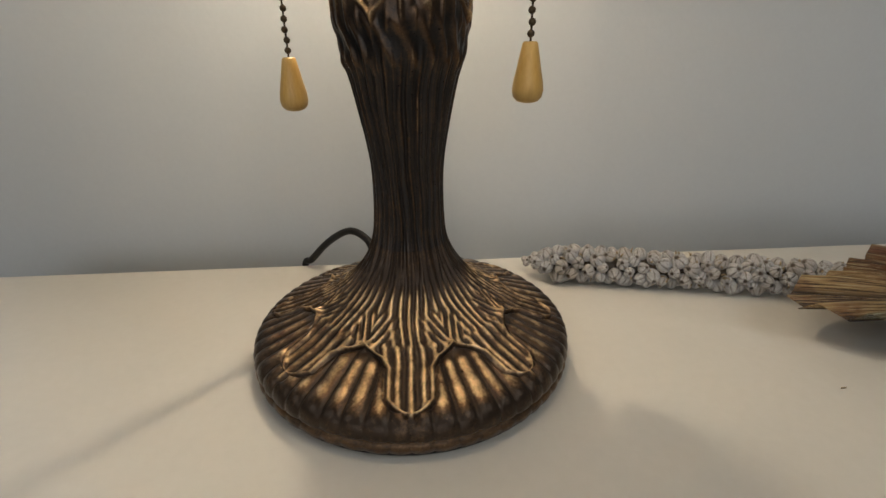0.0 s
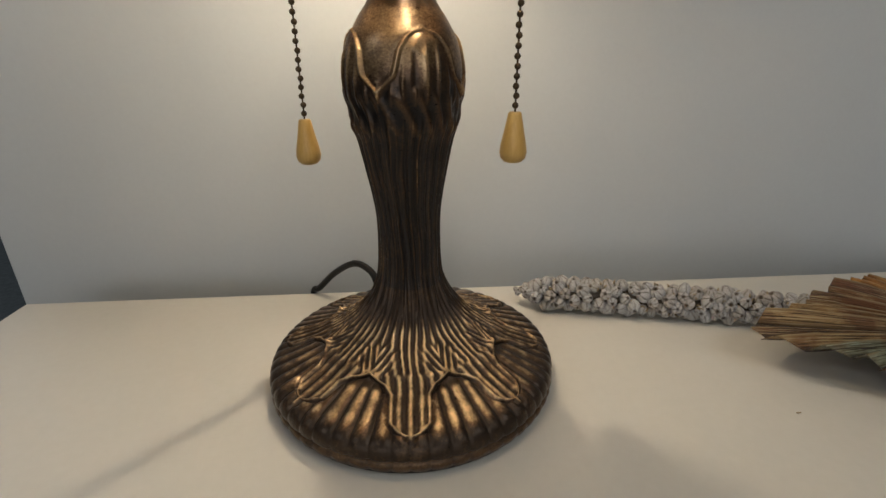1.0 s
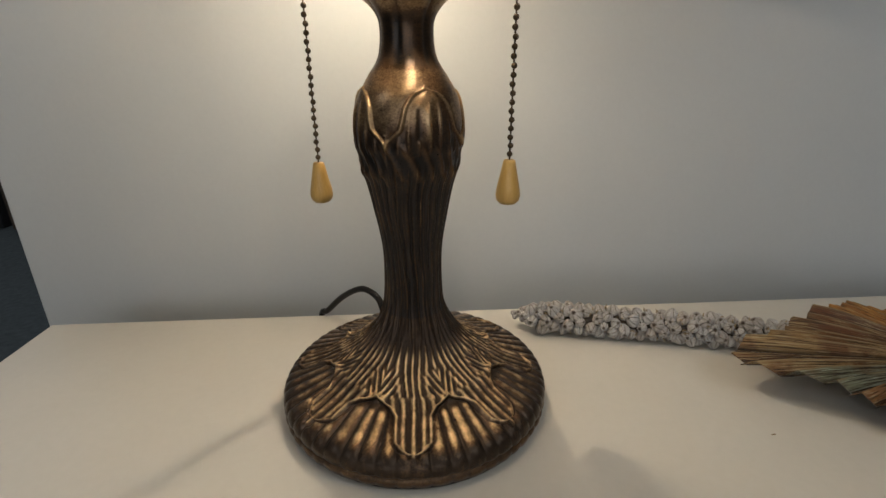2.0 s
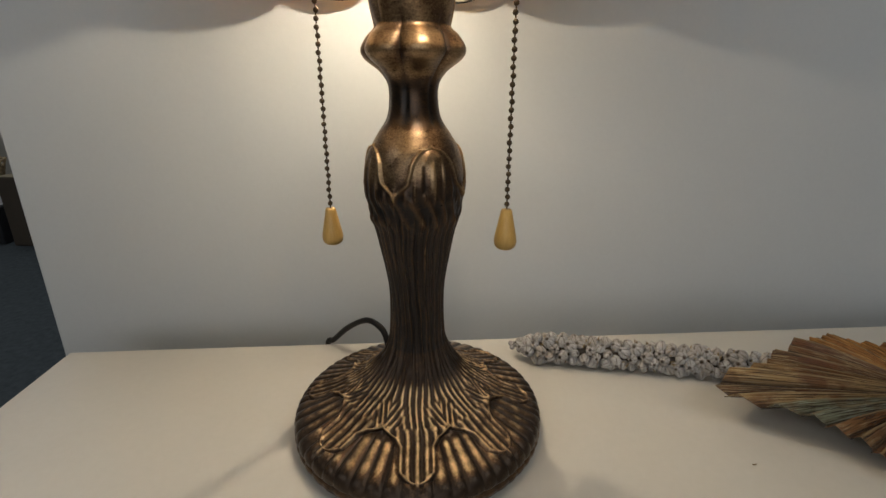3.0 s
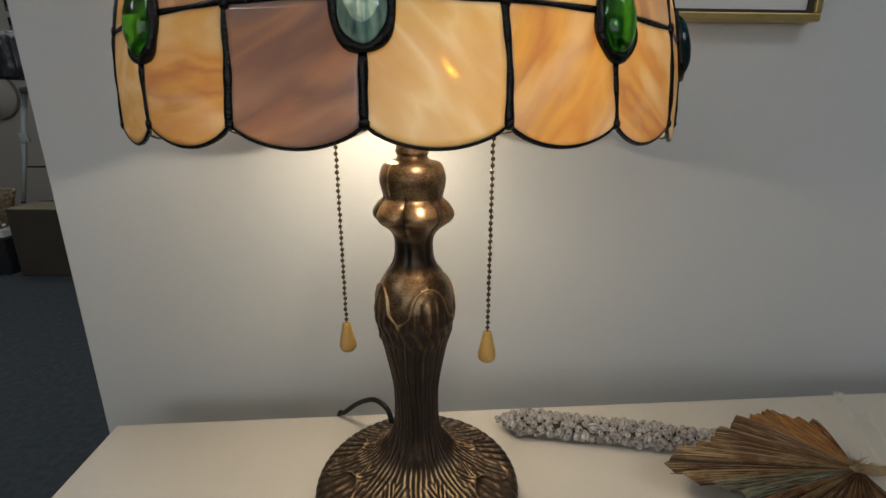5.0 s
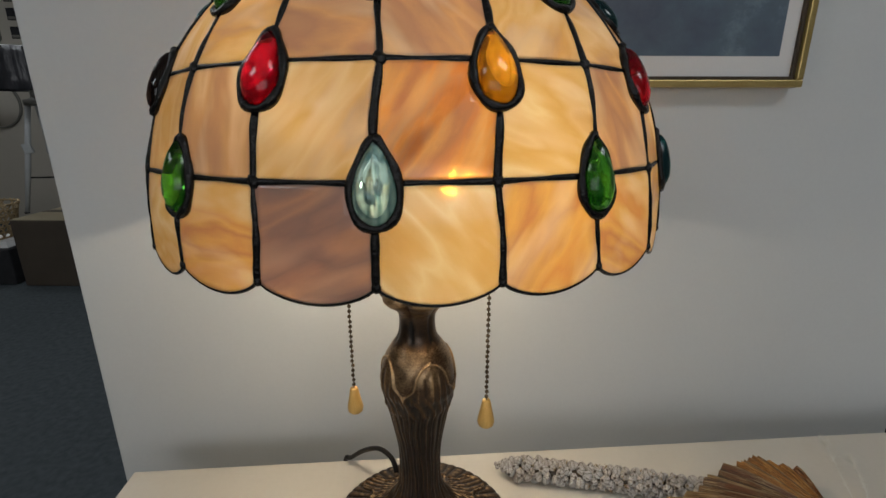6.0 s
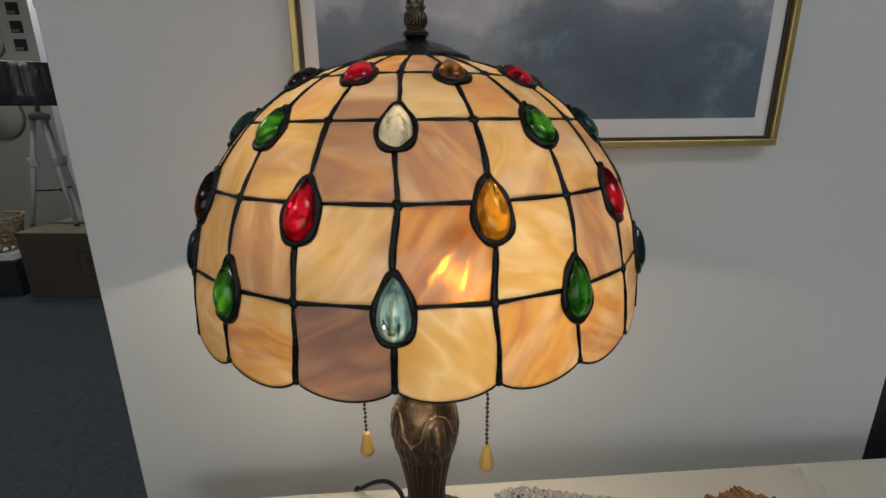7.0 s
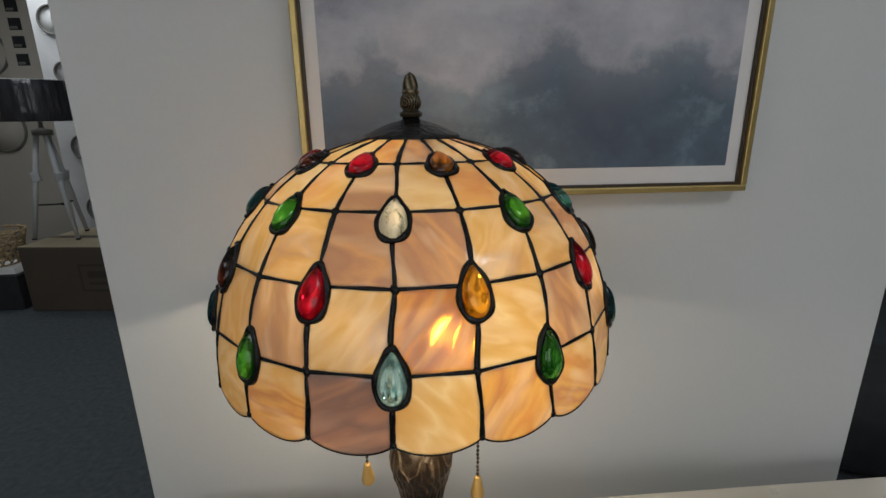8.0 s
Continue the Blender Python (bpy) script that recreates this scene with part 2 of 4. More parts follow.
def bulb_envelope():
    """Thin clear glass: it lets the light through and gleams a little."""
    m, n, l, b = nodes_of("bulb_glass")
    n.remove(b)
    t, g, mx = n.new("ShaderNodeBsdfTransparent"), n.new("ShaderNodeBsdfGlossy"), n.new("ShaderNodeMixShader")
    g.inputs["Roughness"].default_value = 0.05
    mx.inputs[0].default_value = 0.06
    l.new(t.outputs[0], mx.inputs[1])
    l.new(g.outputs[0], mx.inputs[2])
    l.new(mx.outputs[0], n["Material Output"].inputs["Surface"])
    return m


bulb_glass = bulb_envelope()
daylight_pane = glow("daylight_pane", (0.95, 0.97, 1.0), 1.0)
panel_glow = glow("panel_glow", (0.93, 0.97, 1.0), 1.2)
wood_pull = surface("wood_pull", (0.46, 0.27, 0.07), (0.66, 0.43, 0.14), 0.32, scale=90, fine=900, stretch=(1, 1, 0.15))
chain_metal = surface("chain_metal", (0.05, 0.035, 0.02), (0.11, 0.08, 0.05), 0.35, 0.9, scale=300)


# ---- mesh helpers ----
def finish(name, bm, materials, parent=None, label="", smooth=True):
    me = bpy.data.meshes.new(name)
    bm.to_mesh(me)
    bm.free()
    for m in (materials if isinstance(materials, (list, tuple)) else [materials]):
        me.materials.append(m)
    if smooth:
        me.polygons.foreach_set("use_smooth", [True] * len(me.polygons))
    ob = new(name, me)
    if parent is not None:
        ob.parent = parent
    if label:
        ob["label"] = label
    return ob


def part(name, bm, material, parent, label="", smooth=True):
    return finish(name, bm, material, parent, label, smooth)


def empty(name, m=None):
    ob = new(name)
    ob.empty_display_size = 0.05
    if m is not None:
        ob.matrix_world = m
    return ob


def add_box(bm, lo, hi, bevel=0.0, m=None):
    lo, hi = Vector(lo), Vector(hi)
    one = bmesh.new()
    made = bmesh.ops.create_cube(one, size=1.0)["verts"]
    bmesh.ops.scale(one, vec=hi - lo, verts=made)
    bmesh.ops.translate(one, vec=(lo + hi) / 2, verts=made)
    if bevel:
        bmesh.ops.bevel(one, geom=list(one.edges), offset=bevel, segments=2, affect="EDGES", profile=0.5)
    if m is not None:
        bmesh.ops.transform(one, matrix=m, verts=list(one.verts))
    twin = {v: bm.verts.new(v.co) for v in one.verts}
    for f in one.faces:
        bm.faces.new([twin[v] for v in f.verts])
    one.free()


def box_mesh(lo, hi, bevel=0.0, m=None):
    bm = bmesh.new()
    add_box(bm, lo, hi, bevel, m)
    return bm


def add_lathe(bm, profile, steps=48, m=None, close=True):
    """Turns (radius, height) pairs round the z axis; closes the ends."""
    rings = []
    for r, z in profile:
        if r < 1e-6:
            rings.append([bm.verts.new((0, 0, z))])
        else:
            rings.append([bm.verts.new((r * math.cos(2 * math.pi * i / steps), r * math.sin(2 * math.pi * i / steps), z)) for i in range(steps)])
    for a, b in zip(rings, rings[1:]):
        for i in range(steps):
            j = (i + 1) % steps
            if len(a) == 1 and len(b) > 1:
                bm.faces.new((a[0], b[j], b[i]))
            elif len(b) == 1 and len(a) > 1:
                bm.faces.new((a[i], a[j], b[0]))
            elif len(a) > 1:
                bm.faces.new((a[i], a[j], b[j], b[i]))
    if close:
        if len(rings[0]) > 1:
            bm.faces.new(list(reversed(rings[0])))
        if len(rings[-1]) > 1:
            bm.faces.new(rings[-1])
    verts = [v for ring in rings for v in ring]
    if m is not None:
        bmesh.ops.transform(bm, matrix=m, verts=verts)


def lathe(profile, steps=48, m=None, close=True):
    bm = bmesh.new()
    add_lathe(bm, profile, steps, m, close)
    return bm


def add_tube(bm, points, radius, sides=8, ends=True):
    """A round bar along points; radius may be one number or one for each point."""
    pts = [Vector(p) for p in points]
    rad = radius if isinstance(radius, (list, tuple)) else [radius] * len(pts)
    side, rings = None, []
    for i, p in enumerate(pts):
        way = (pts[min(i + 1, len(pts) - 1)] - pts[max(i - 1, 0)]).normalized()
        if side is None:
            side = way.orthogonal().normalized()
        side = (side - way * side.dot(way)).normalized()
        up = way.cross(side)
        rings.append([bm.verts.new(p + rad[i] * (side * math.cos(2 * math.pi * k / sides) + up * math.sin(2 * math.pi * k / sides))) for k in range(sides)])
    for a, b in zip(rings, rings[1:]):
        for k in range(sides):
            bm.faces.new((a[k], a[(k + 1) % sides], b[(k + 1) % sides], b[k]))
    if ends:
        bm.faces.new(list(reversed(rings[0])))
        bm.faces.new(rings[-1])


def tube(points, radius, sides=8):
    bm = bmesh.new()
    add_tube(bm, points, radius, sides)
    return bm


def curve_between(points, n):
    """A smooth line (Catmull-Rom) through points, n steps a stretch."""
    p = [Vector(q) for q in points]
    p = [2 * p[0] - p[1]] + p + [2 * p[-1] - p[-2]]
    out = []
    for i in range(1, len(p) - 2):
        for k in range(n):
            t = k / n
            out.append(0.5 * ((2 * p[i]) + (p[i + 1] - p[i - 1]) * t + (2 * p[i - 1] - 5 * p[i] + 4 * p[i + 1] - p[i + 2]) * t * t + (3 * p[i] - p[i - 1] - 3 * p[i + 1] + p[i + 2]) * t ** 3))
    return out + [p[-2]]


def smooth(a, b, x):
    t = np.clip((x - a) / (b - a), 0.0, 1.0)
    return t * t * (3 - 2 * t)


# ---- the room ----
def wall_box(name, lo, hi, material, label=""):
    ob = finish(name, box_mesh(lo, hi), material, smooth=False)
    return tagged(ob, label or "plain painted wall of the room", "wall", kind="structure")


X0, X1 = ROOM_X
Y0, Y1 = ROOM_Y
floor = tagged(finish("floor", box_mesh((X0 - 0.1, Y0 - 0.1, -0.1), (X1 + 0.1, Y1 + 0.1, 0)), carpet, smooth=False), "dark charcoal short-pile carpet floor", "floor", kind="structure")
ceiling = tagged(finish("ceiling", box_mesh((X0 - 0.1, Y0 - 0.1, ROOM_H), (X1 + 0.1, Y1 + 0.1, ROOM_H + 0.1)), ceiling_paint, smooth=False), "plain white painted ceiling", "ceiling", kind="structure")
wall_box("wall_north", (X0, Y1, 0), (X1, Y1 + 0.1, ROOM_H), room_paint)
south = bmesh.new()
for lo, hi in (((X0, 0), (WIN_X - WIN_W / 2, ROOM_H)), ((WIN_X + WIN_W / 2, 0), (X1, ROOM_H)), ((WIN_X - WIN_W / 2, 0), (WIN_X + WIN_W / 2, WIN_Z - WIN_H / 2)), ((WIN_X - WIN_W / 2, WIN_Z + WIN_H / 2), (WIN_X + WIN_W / 2, ROOM_H))):
    add_box(south, (lo[0], Y0 - 0.1, lo[1]), (hi[0], Y0, hi[1]))
tagged(finish("wall_south", south, room_paint, smooth=False), "plain painted wall with a window opening", "wall", kind="structure")
window = tagged(empty("fill_window_1", pose(WIN_X, Y0 - 0.05, WIN_Z)), "white-framed window with frosted daylight panes", "window", kind="structure")
bars = bmesh.new()
for lo, hi in (((-WIN_W / 2, -WIN_H / 2), (-WIN_W / 2 + 0.05, WIN_H / 2)), ((WIN_W / 2 - 0.05, -WIN_H / 2), (WIN_W / 2, WIN_H / 2)), ((-WIN_W / 2 + 0.05, -WIN_H / 2), (WIN_W / 2 - 0.05, -WIN_H / 2 + 0.05)), ((-WIN_W / 2 + 0.05, WIN_H / 2 - 0.05), (WIN_W / 2 - 0.05, WIN_H / 2)), ((-0.025, -WIN_H / 2 + 0.05), (0.025, WIN_H / 2 - 0.05))):
    add_box(bars, (lo[0], -0.03, lo[1]), (hi[0], 0.03, hi[1]))
part("fill_window_frame", bars, white_lacquer, window, smooth=False)
for sx in (-1, 1):
    part("pane", box_mesh((min(sx * 0.026, sx * (WIN_W / 2 - 0.051)), -0.006, -WIN_H / 2 + 0.051), (max(sx * 0.026, sx * (WIN_W / 2 - 0.051)), 0.0, WIN_H / 2 - 0.051)), daylight_pane, window, smooth=False)
wall_box("wall_west", (X0 - 0.1, Y0, 0), (X0, Y1, ROOM_H), room_paint)
wall_box("wall_east", (X1, Y0, 0), (X1 + 0.1, Y1, ROOM_H), room_paint)
for px, py in PANEL_SPOTS:
    cp = tagged(empty("ceiling_light", pose(px, py, ROOM_H)), "flat white ceiling light panel", "ceiling light", "ceiling lights")
    bm = bmesh.new()
    for lo, hi in (((-0.6, -0.3, -0.05), (0.6, -0.28, 0)), ((-0.6, 0.28, -0.05), (0.6, 0.3, 0)), ((-0.6, -0.28, -0.05), (-0.58, 0.28, 0)), ((0.58, -0.28, -0.05), (0.6, 0.28, 0))):
        add_box(bm, lo, hi)
    part("frame", bm, white_lacquer, cp, smooth=False)
    part("diffuser", box_mesh((-0.578, -0.278, -0.03), (0.578, 0.278, -0.002)), panel_glow, cp, smooth=False)

WALL_Y = 0.1745
tagged(finish("wall_partition", box_mesh((-0.3765, WALL_Y, 0), (0.6590, WALL_Y + 0.08, 2.3), 0.002), wall_paint, smooth=False), "pale grey painted partition wall behind the table", "wall", kind="structure")

# ---- the table ----
TAB_X0, TAB_X1, TAB_Y0, TAB_Y1 = -0.3188, 0.88, -0.36, 0.1103
table = tagged(empty("console_table", pose(0, 0.0012, 0, 0, 0, 0.22)), "white laminate console table with a plain smooth top", "table")
part("tabletop", box_mesh((TAB_X0, TAB_Y0, TOP - 0.03), (TAB_X1, TAB_Y1, TOP), 0.0015), table_white, table, smooth=False)
for lx in (TAB_X0 + 0.03, TAB_X1 - 0.07):
    part("side_panel", box_mesh((lx, TAB_Y0 + 0.03, 0), (lx + 0.04, TAB_Y1 - 0.02, TOP - 0.031), 0.002), table_white, table, smooth=False)
part("back_rail", box_mesh((TAB_X0 + 0.071, TAB_Y1 - 0.05, TOP - 0.2), (TAB_X1 - 0.071, TAB_Y1 - 0.03, TOP - 0.031), 0.002), table_white, table, smooth=False)

# ---- the lamp: cast base and stem ----
lamp = tagged(empty("table_lamp", pose(0, 0, TOP)), "lit stained glass dome lamp on a cast bronze tree-trunk base", "table lamp")


def relief_mesh(name, profile, rings, columns, relief, material, parent, label, cap_low=False, cap_high=False):
    """A turned body whose surface is pushed along its normal by relief(r, z, angle), which gives (height, wear)."""
    line = curve_between([(r, 0, z) for r, z in profile], 40)
    step = np.concatenate([[0], np.cumsum([(b - a).length for a, b in zip(line, line[1:])])])
    want = np.linspace(0, step[-1], rings)
    r, z = np.interp(want, step, [p.x for p in line]), np.interp(want, step, [p.z for p in line])
    dr, dz = np.gradient(r, want), np.gradient(z, want)
    n = np.hypot(dr, dz)
    nr, nz = dz / n, -dr / n
    ang = np.linspace(-math.pi, math.pi, columns, endpoint=False)
    rr, aa = np.meshgrid(r, ang, indexing="ij")
    zz = np.meshgrid(z, ang, indexing="ij")[0]
    h, wear_and_light = relief(rr, zz, aa)
    ro, zo = rr + h * nr[:, None], zz + h * nz[:, None]
    co = np.stack([ro * np.cos(aa), ro * np.sin(aa), zo], -1).reshape(-1, 3)
    i, j = np.meshgrid(np.arange(rings - 1), np.arange(columns), indexing="ij")
    k = (j + 1) % columns
    faces = np.stack([i * columns + j, i * columns + k, (i + 1) * columns + k, (i + 1) * columns + j], -1).reshape(-1, 4).tolist()
    if cap_low:
        faces.append(list(range(columns - 1, -1, -1)))
    if cap_high:
        faces.append(list(range((rings - 1) * columns, rings * columns)))
    me = bpy.data.meshes.new(name)
    me.from_pydata(co.tolist(), [], faces)
    me.attributes.new("wear_and_light", "FLOAT", "POINT").data.foreach_set("value", np.clip(wear_and_light, 0, 1).astype(np.float32).ravel())
    me.polygons.foreach_set("use_smooth", [True] * len(me.polygons))
    me.materials.append(material)
    ob = new(name, me)
    ob.parent = parent
    ob["label"] = label
    return ob


def wobble(a, k, seed):
    """A smooth periodic drift round the axis, between about -1 and 1."""
    g = np.random.RandomState(seed)
    return sum(np.sin(a * (i + 1) + g.uniform(0, 6.28)) * g.uniform(0.3, 1.0) for i in range(k)) / k


def bark_ribs(z, a):
    """Coarse and fine upright ribs of the trunk."""
    a2 = a + 0.05 * np.sin(z * 55 + 3 * wobble(a, 4, 1)) + 0.07 * wobble(a, 9, 9) + 0.012 * np.sin(z * 190 + 5 * wobble(a, 9, 14))
    return (0.5 + 0.5 * np.cos(a2 * 34)) ** 1.3, (0.5 + 0.5 * np.cos(a2 * 57 + 1.0 + 30 * z)) ** 2


def bark_wear(z, a, rib, rib2):
    """Thin rubbed streaks on some of the ribs' crests, each with its own start and end."""
    run = 0.5 + 0.5 * np.sin(z * 95 + 9 * wobble(a, 23, 61))
    some = np.clip(0.55 + 1.6 * wobble(a, 17, 62), 0, 1)
    return 0.02 + 0.46 * rib ** 6 * some * run + 0.30 * rib2 ** 6 * (1 - 0.6 * some)


TONGUES = 8


def base_relief(r, z, a):
    half = math.pi / TONGUES
    a2 = a + 0.035 * wobble(a, 5, 3) * smooth(0.03, 0.06, r) + 0.05 * np.sin(2 * a + 1.0) * smooth(0.03, 0.06, r)
    a3 = a2 + 0.09 * wobble(a, 31, 44)
    p = (np.mod(a2 + math.radians(93.5) + half, 2 * half) - half) / half
    sector = np.floor((a2 + math.radians(93.5) + half) / (2 * half))
    q = np.abs(p)
    top = z > 0.010
    # the looped outline of each leaf
    tip = 0.0790 + 0.0015 * np.sin(sector * 2.4 + 1)
    width = np.interp(r, [0.047, 0.0515, 0.0555, 0.060, 0.068, 0.075], [1.15, 0.98, 0.56, 0.39, 0.35, 0.31]) * np.sqrt(np.clip((tip - r) / 0.006, 0, 1))
    d = (q - width) * r * half
    d = np.where(r > tip - 0.004, np.minimum(np.abs(d), np.hypot(q * r * half, np.maximum(r - tip + 0.0005, 0)) + np.where(r < tip, 1, 0)), np.abs(d))
    zone = smooth(0.048, 0.051, r) * (1 - smooth(0.0805, 0.083, r))
    loop = np.exp(-(d / 0.00105) ** 2) * zone
    gutter = np.exp(-((d - 0.0021) / 0.0010) ** 2) * zone * (q > width)
    inside = smooth(0.0004, 0.0014, (width - q) * r * half) * zone
    side = p * half * r + 0.00012 * np.sin(r * 300 + sector * 1.7)
    veins = (0.5 + 0.5 * np.cos(side * 2 * math.pi / 0.0056)) ** 1.1 * inside
    # fluted rim
    count = 56
    fl = np.abs(np.cos((a3 + 0.02 * wobble(a, 9, 8)) * count / 2))
    flutes = fl ** 0.55 * smooth(0.053, 0.060, r) * (1 - inside) * (1 - 0.8 * loop)
    crease = (1 - fl) ** 6 * smooth(0.053, 0.060, r) * (1 - inside)
    # roots that run up to the trunk
    warp = p + 0.24 * np.sin(p * math.pi) * smooth(0.03, 0.051, r)
    ph = (warp + 2 * sector) * 2.5 * math.pi + 1.5 * wobble(a, 11, 5) + 0.3 * np.sin(r * 200 + sector)
    roots = (0.5 + 0.5 * np.cos(ph * 2.4 + 1.2 * wobble(a, 23, 31))) ** 1.5 * (1 - smooth(0.048, 0.053, r))
    # short ridges that run aslant into each knot between the leaves
    aside, along_r = (1 - q) * r * half, r - 0.0515
    knot_zone = np.exp(-(aside / 0.0095) ** 2) * smooth(0.034, 0.041, r) * (1 - smooth(0.0495, 0.0535, r))
    slant = (0.5 + 0.5 * np.cos(2 * math.pi * (0.92 * aside + 0.40 * along_r) / 0.0034 + sector)) ** 1.4
    roots = roots * (1 - knot_zone) + slant * knot_zone
    fine = 0.5 + 0.5 * np.sin(a2 * 190 + 6 * np.sin(r * 300 + a * 9))
    fade = 1 - smooth(0.082, 0.0866, r) * 0.35
    h = (0.0017 * loop - 0.0015 * gutter + 0.0012 * veins + 0.0015 * (flutes - 0.4) * smooth(0.053, 0.060, r) - 0.0004 * crease + 0.0012 * roots + 0.00010 * fine) * fade
    bark, bark2 = bark_ribs(z, a)
    near = 1 - smooth(0.0200, 0.0300, r)
    h = h * (1 - near) + (0.0010 * bark + 0.0005 * bark2) * near
    node = np.exp(-(((1 - q) * r * half) ** 2 + (r - 0.0515) ** 2) / 0.0019 ** 2)
    h = h + 0.0016 * node
    h = np.where(top, h * (1 - 0.25 * smooth(0.082, 0.086, r)), 0.0008 * (fl ** 0.55 - 0.4))
    # The front of the foot is toned brighter, painting in the bulb's light.
    front_lit_patch = 0.44 + 0.44 * np.clip(np.sin(-a), 0, 1) ** 1.3 + 0.24 * wobble(a, 6, 12) + 0.10 * np.sin(r * 520 + 9 * a) + 0.9 * wobble(a + 0.15 * np.sin(r * 260), 40, 21) + 0.07 * np.sin(r * 900 + 20 * wobble(a, 12, 50))
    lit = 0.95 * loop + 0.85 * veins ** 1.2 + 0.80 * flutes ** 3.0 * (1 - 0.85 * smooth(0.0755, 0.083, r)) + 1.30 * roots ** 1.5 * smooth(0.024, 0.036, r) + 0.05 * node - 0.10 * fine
    lit = 0.02 + 1.22 * lit * front_lit_patch - 0.5 * gutter - 0.3 * crease
    lit = lit * (1 - near) + bark_wear(z, a, bark, bark2) * near
    return h, np.where(top, lit, 0.15 + 0.12 * wobble(a, 30, 2) + 0.1 * fl)


BASE_PROFILE = [(0.0825, 0.0028), (0.0850, 0.0034), (0.0864, 0.0065), (0.0862, 0.0085), (0.0853, 0.0098), (0.0862, 0.0112), (0.0862, 0.0142), (0.0848, 0.0174), (0.0815, 0.0198), (0.0770, 0.0215), (0.0680, 0.0247),
                (0.0570, 0.0290), (0.0490, 0.0330), (0.0410, 0.0378), (0.0335, 0.0436), (0.0272, 0.0505), (0.0221, 0.0585), (0.0190, 0.0660)]
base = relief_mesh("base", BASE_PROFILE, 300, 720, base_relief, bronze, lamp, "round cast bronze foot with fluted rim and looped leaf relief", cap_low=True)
BASE_Y = -0.0025                # the foot sits a little forward of the stem's axis
for v in base.data.vertices:
    v.co.y += BASE_Y * float(smooth(0.022, 0.050, math.hypot(v.co.x, v.co.y)))
part("felt_pad", lathe([(0.0, 0.0), (0.0828, 0.0), (0.0836, 0.0008), (0.0836, 0.0032), (0.0, 0.0032)], 96, pose(0, BASE_Y, 0)), black_plastic, lamp, "black felt under the foot")


def stem_relief(r, z, a):
    # bark ribs on the trunk
    rib, rib2 = bark_ribs(z, a)
    body = 1 - smooth(0.150, 0.166, z)
    h = (0.0010 * rib + 0.0005 * rib2) * body
    lit = bark_wear(z, a, rib, rib2) * body
    # pointed buds on the bulge
    n = 4
    half = math.pi / n
    p = (np.mod(a + math.radians(69) + half, 2 * half) - half) / half
    q = np.abs(p)
    t = (z - 0.1735) / 0.0260
    edge = np.interp(t, [-0.15, 0.0, 0.12, 0.25, 0.45, 0.68, 0.86, 0.95, 1.0], [1.04, 0.96, 0.82, 0.66, 0.60, 0.54, 0.40, 0.24, 0.0])
    d = (q - edge) * 0.03 * half
    bulge = smooth(0.164, 0.171, z) * (1 - smooth(0.204, 0.209, z))
    ridge = np.exp(-(d / 0.0013) ** 2) * bulge * (1 - smooth(0.1992, 0.2015, z))
    bud = smooth(0, 0.35, edge - q) * bulge
    notch = np.exp(-((q - 0.99) * 0.03 * half / 0.0016) ** 2) * np.exp(-((t - 0.02) / 0.14) ** 2)
    vein = (0.5 + 0.5 * np.cos(p * 17 + 330 * (z - 0.16) + 0.8 * np.sin(3 * p + a))) ** 2 * smooth(0.150, 0.156, z) * (1 - smooth(0.168, 0.175, z))
    vein = np.maximum(vein, (0.5 + 0.5 * np.cos(p * 26)) ** 4 * bud * (1 - smooth(0.186, 0.196, z)) * 0.8)
    h = h + 0.0014 * ridge + 0.0009 * bud + 0.0012 * notch + 0.0010 * vein - 0.0007 * np.exp(-((d - 0.0018) / 0.0008) ** 2) * bulge * (1 - smooth(0.196, 0.199, z))
    # Rubbed upper bulge, toned lighter still to paint in its broad highlight.
    lit = lit + 0.24 * ridge + (0.48 + 0.22 * wobble(a, 6, 6)) * smooth(0.160, 0.192, z) * (1 - smooth(0.203, 0.214, z)) + 0.26 * vein + 0.2 * notch
    # a deep slit beside the bud's midrib
    slit_zone = smooth(0.1725, 0.1765, z) * (1 - smooth(0.1880, 0.1925, z))
    slit = np.exp(-((p + 0.24) * 0.03 * half / 0.0011) ** 2) * slit_zone
    rib_line = np.exp(-((p + 0.06) * 0.03 * half / 0.0012) ** 2) * slit_zone
    h = h - 0.0013 * slit + 0.0009 * rib_line
    lit = lit - 0.35 * slit + 0.20 * rib_line
    # slots in the neck
    neck = smooth(0.207, 0.214, z) * (1 - smooth(0.232, 0.240, z))
    slot = np.exp(-((np.mod(a + 0.32, math.pi / 3) - math.pi / 6) * 0.0145 / 0.0022) ** 2) * neck
    h = h - 0.0008 * slot
    above = smooth(0.203, 0.214, z)
    lit = lit + above * (0.42 + 0.16 * wobble(a + z * 40, 7, 77)) - 0.16 * slot - 0.20 * neck
    # the ring of six lobes, and the knob over it
    ring = np.exp(-((z - 0.2515) / 0.0105) ** 2)
    c = np.abs(np.cos(3 * (a + math.radians(76))))
    h = h - ring * 0.0062 * (1 - c ** 0.55) + ring * 0.0002
    lit = lit + above * (0.16 * ring * c - 0.30 * ring * (1 - c) ** 4)
    knob = smooth(0.264, 0.268, z) * (1 - smooth(0.286, 0.29, z))
    seam = np.exp(-((np.mod(a + math.radians(76), 2 * math.pi / 3) - math.pi / 3) * 0.024 / 0.0007) ** 2) * knob
    h = h + 0.0005 * seam
    return h, lit + 0.25 * seam


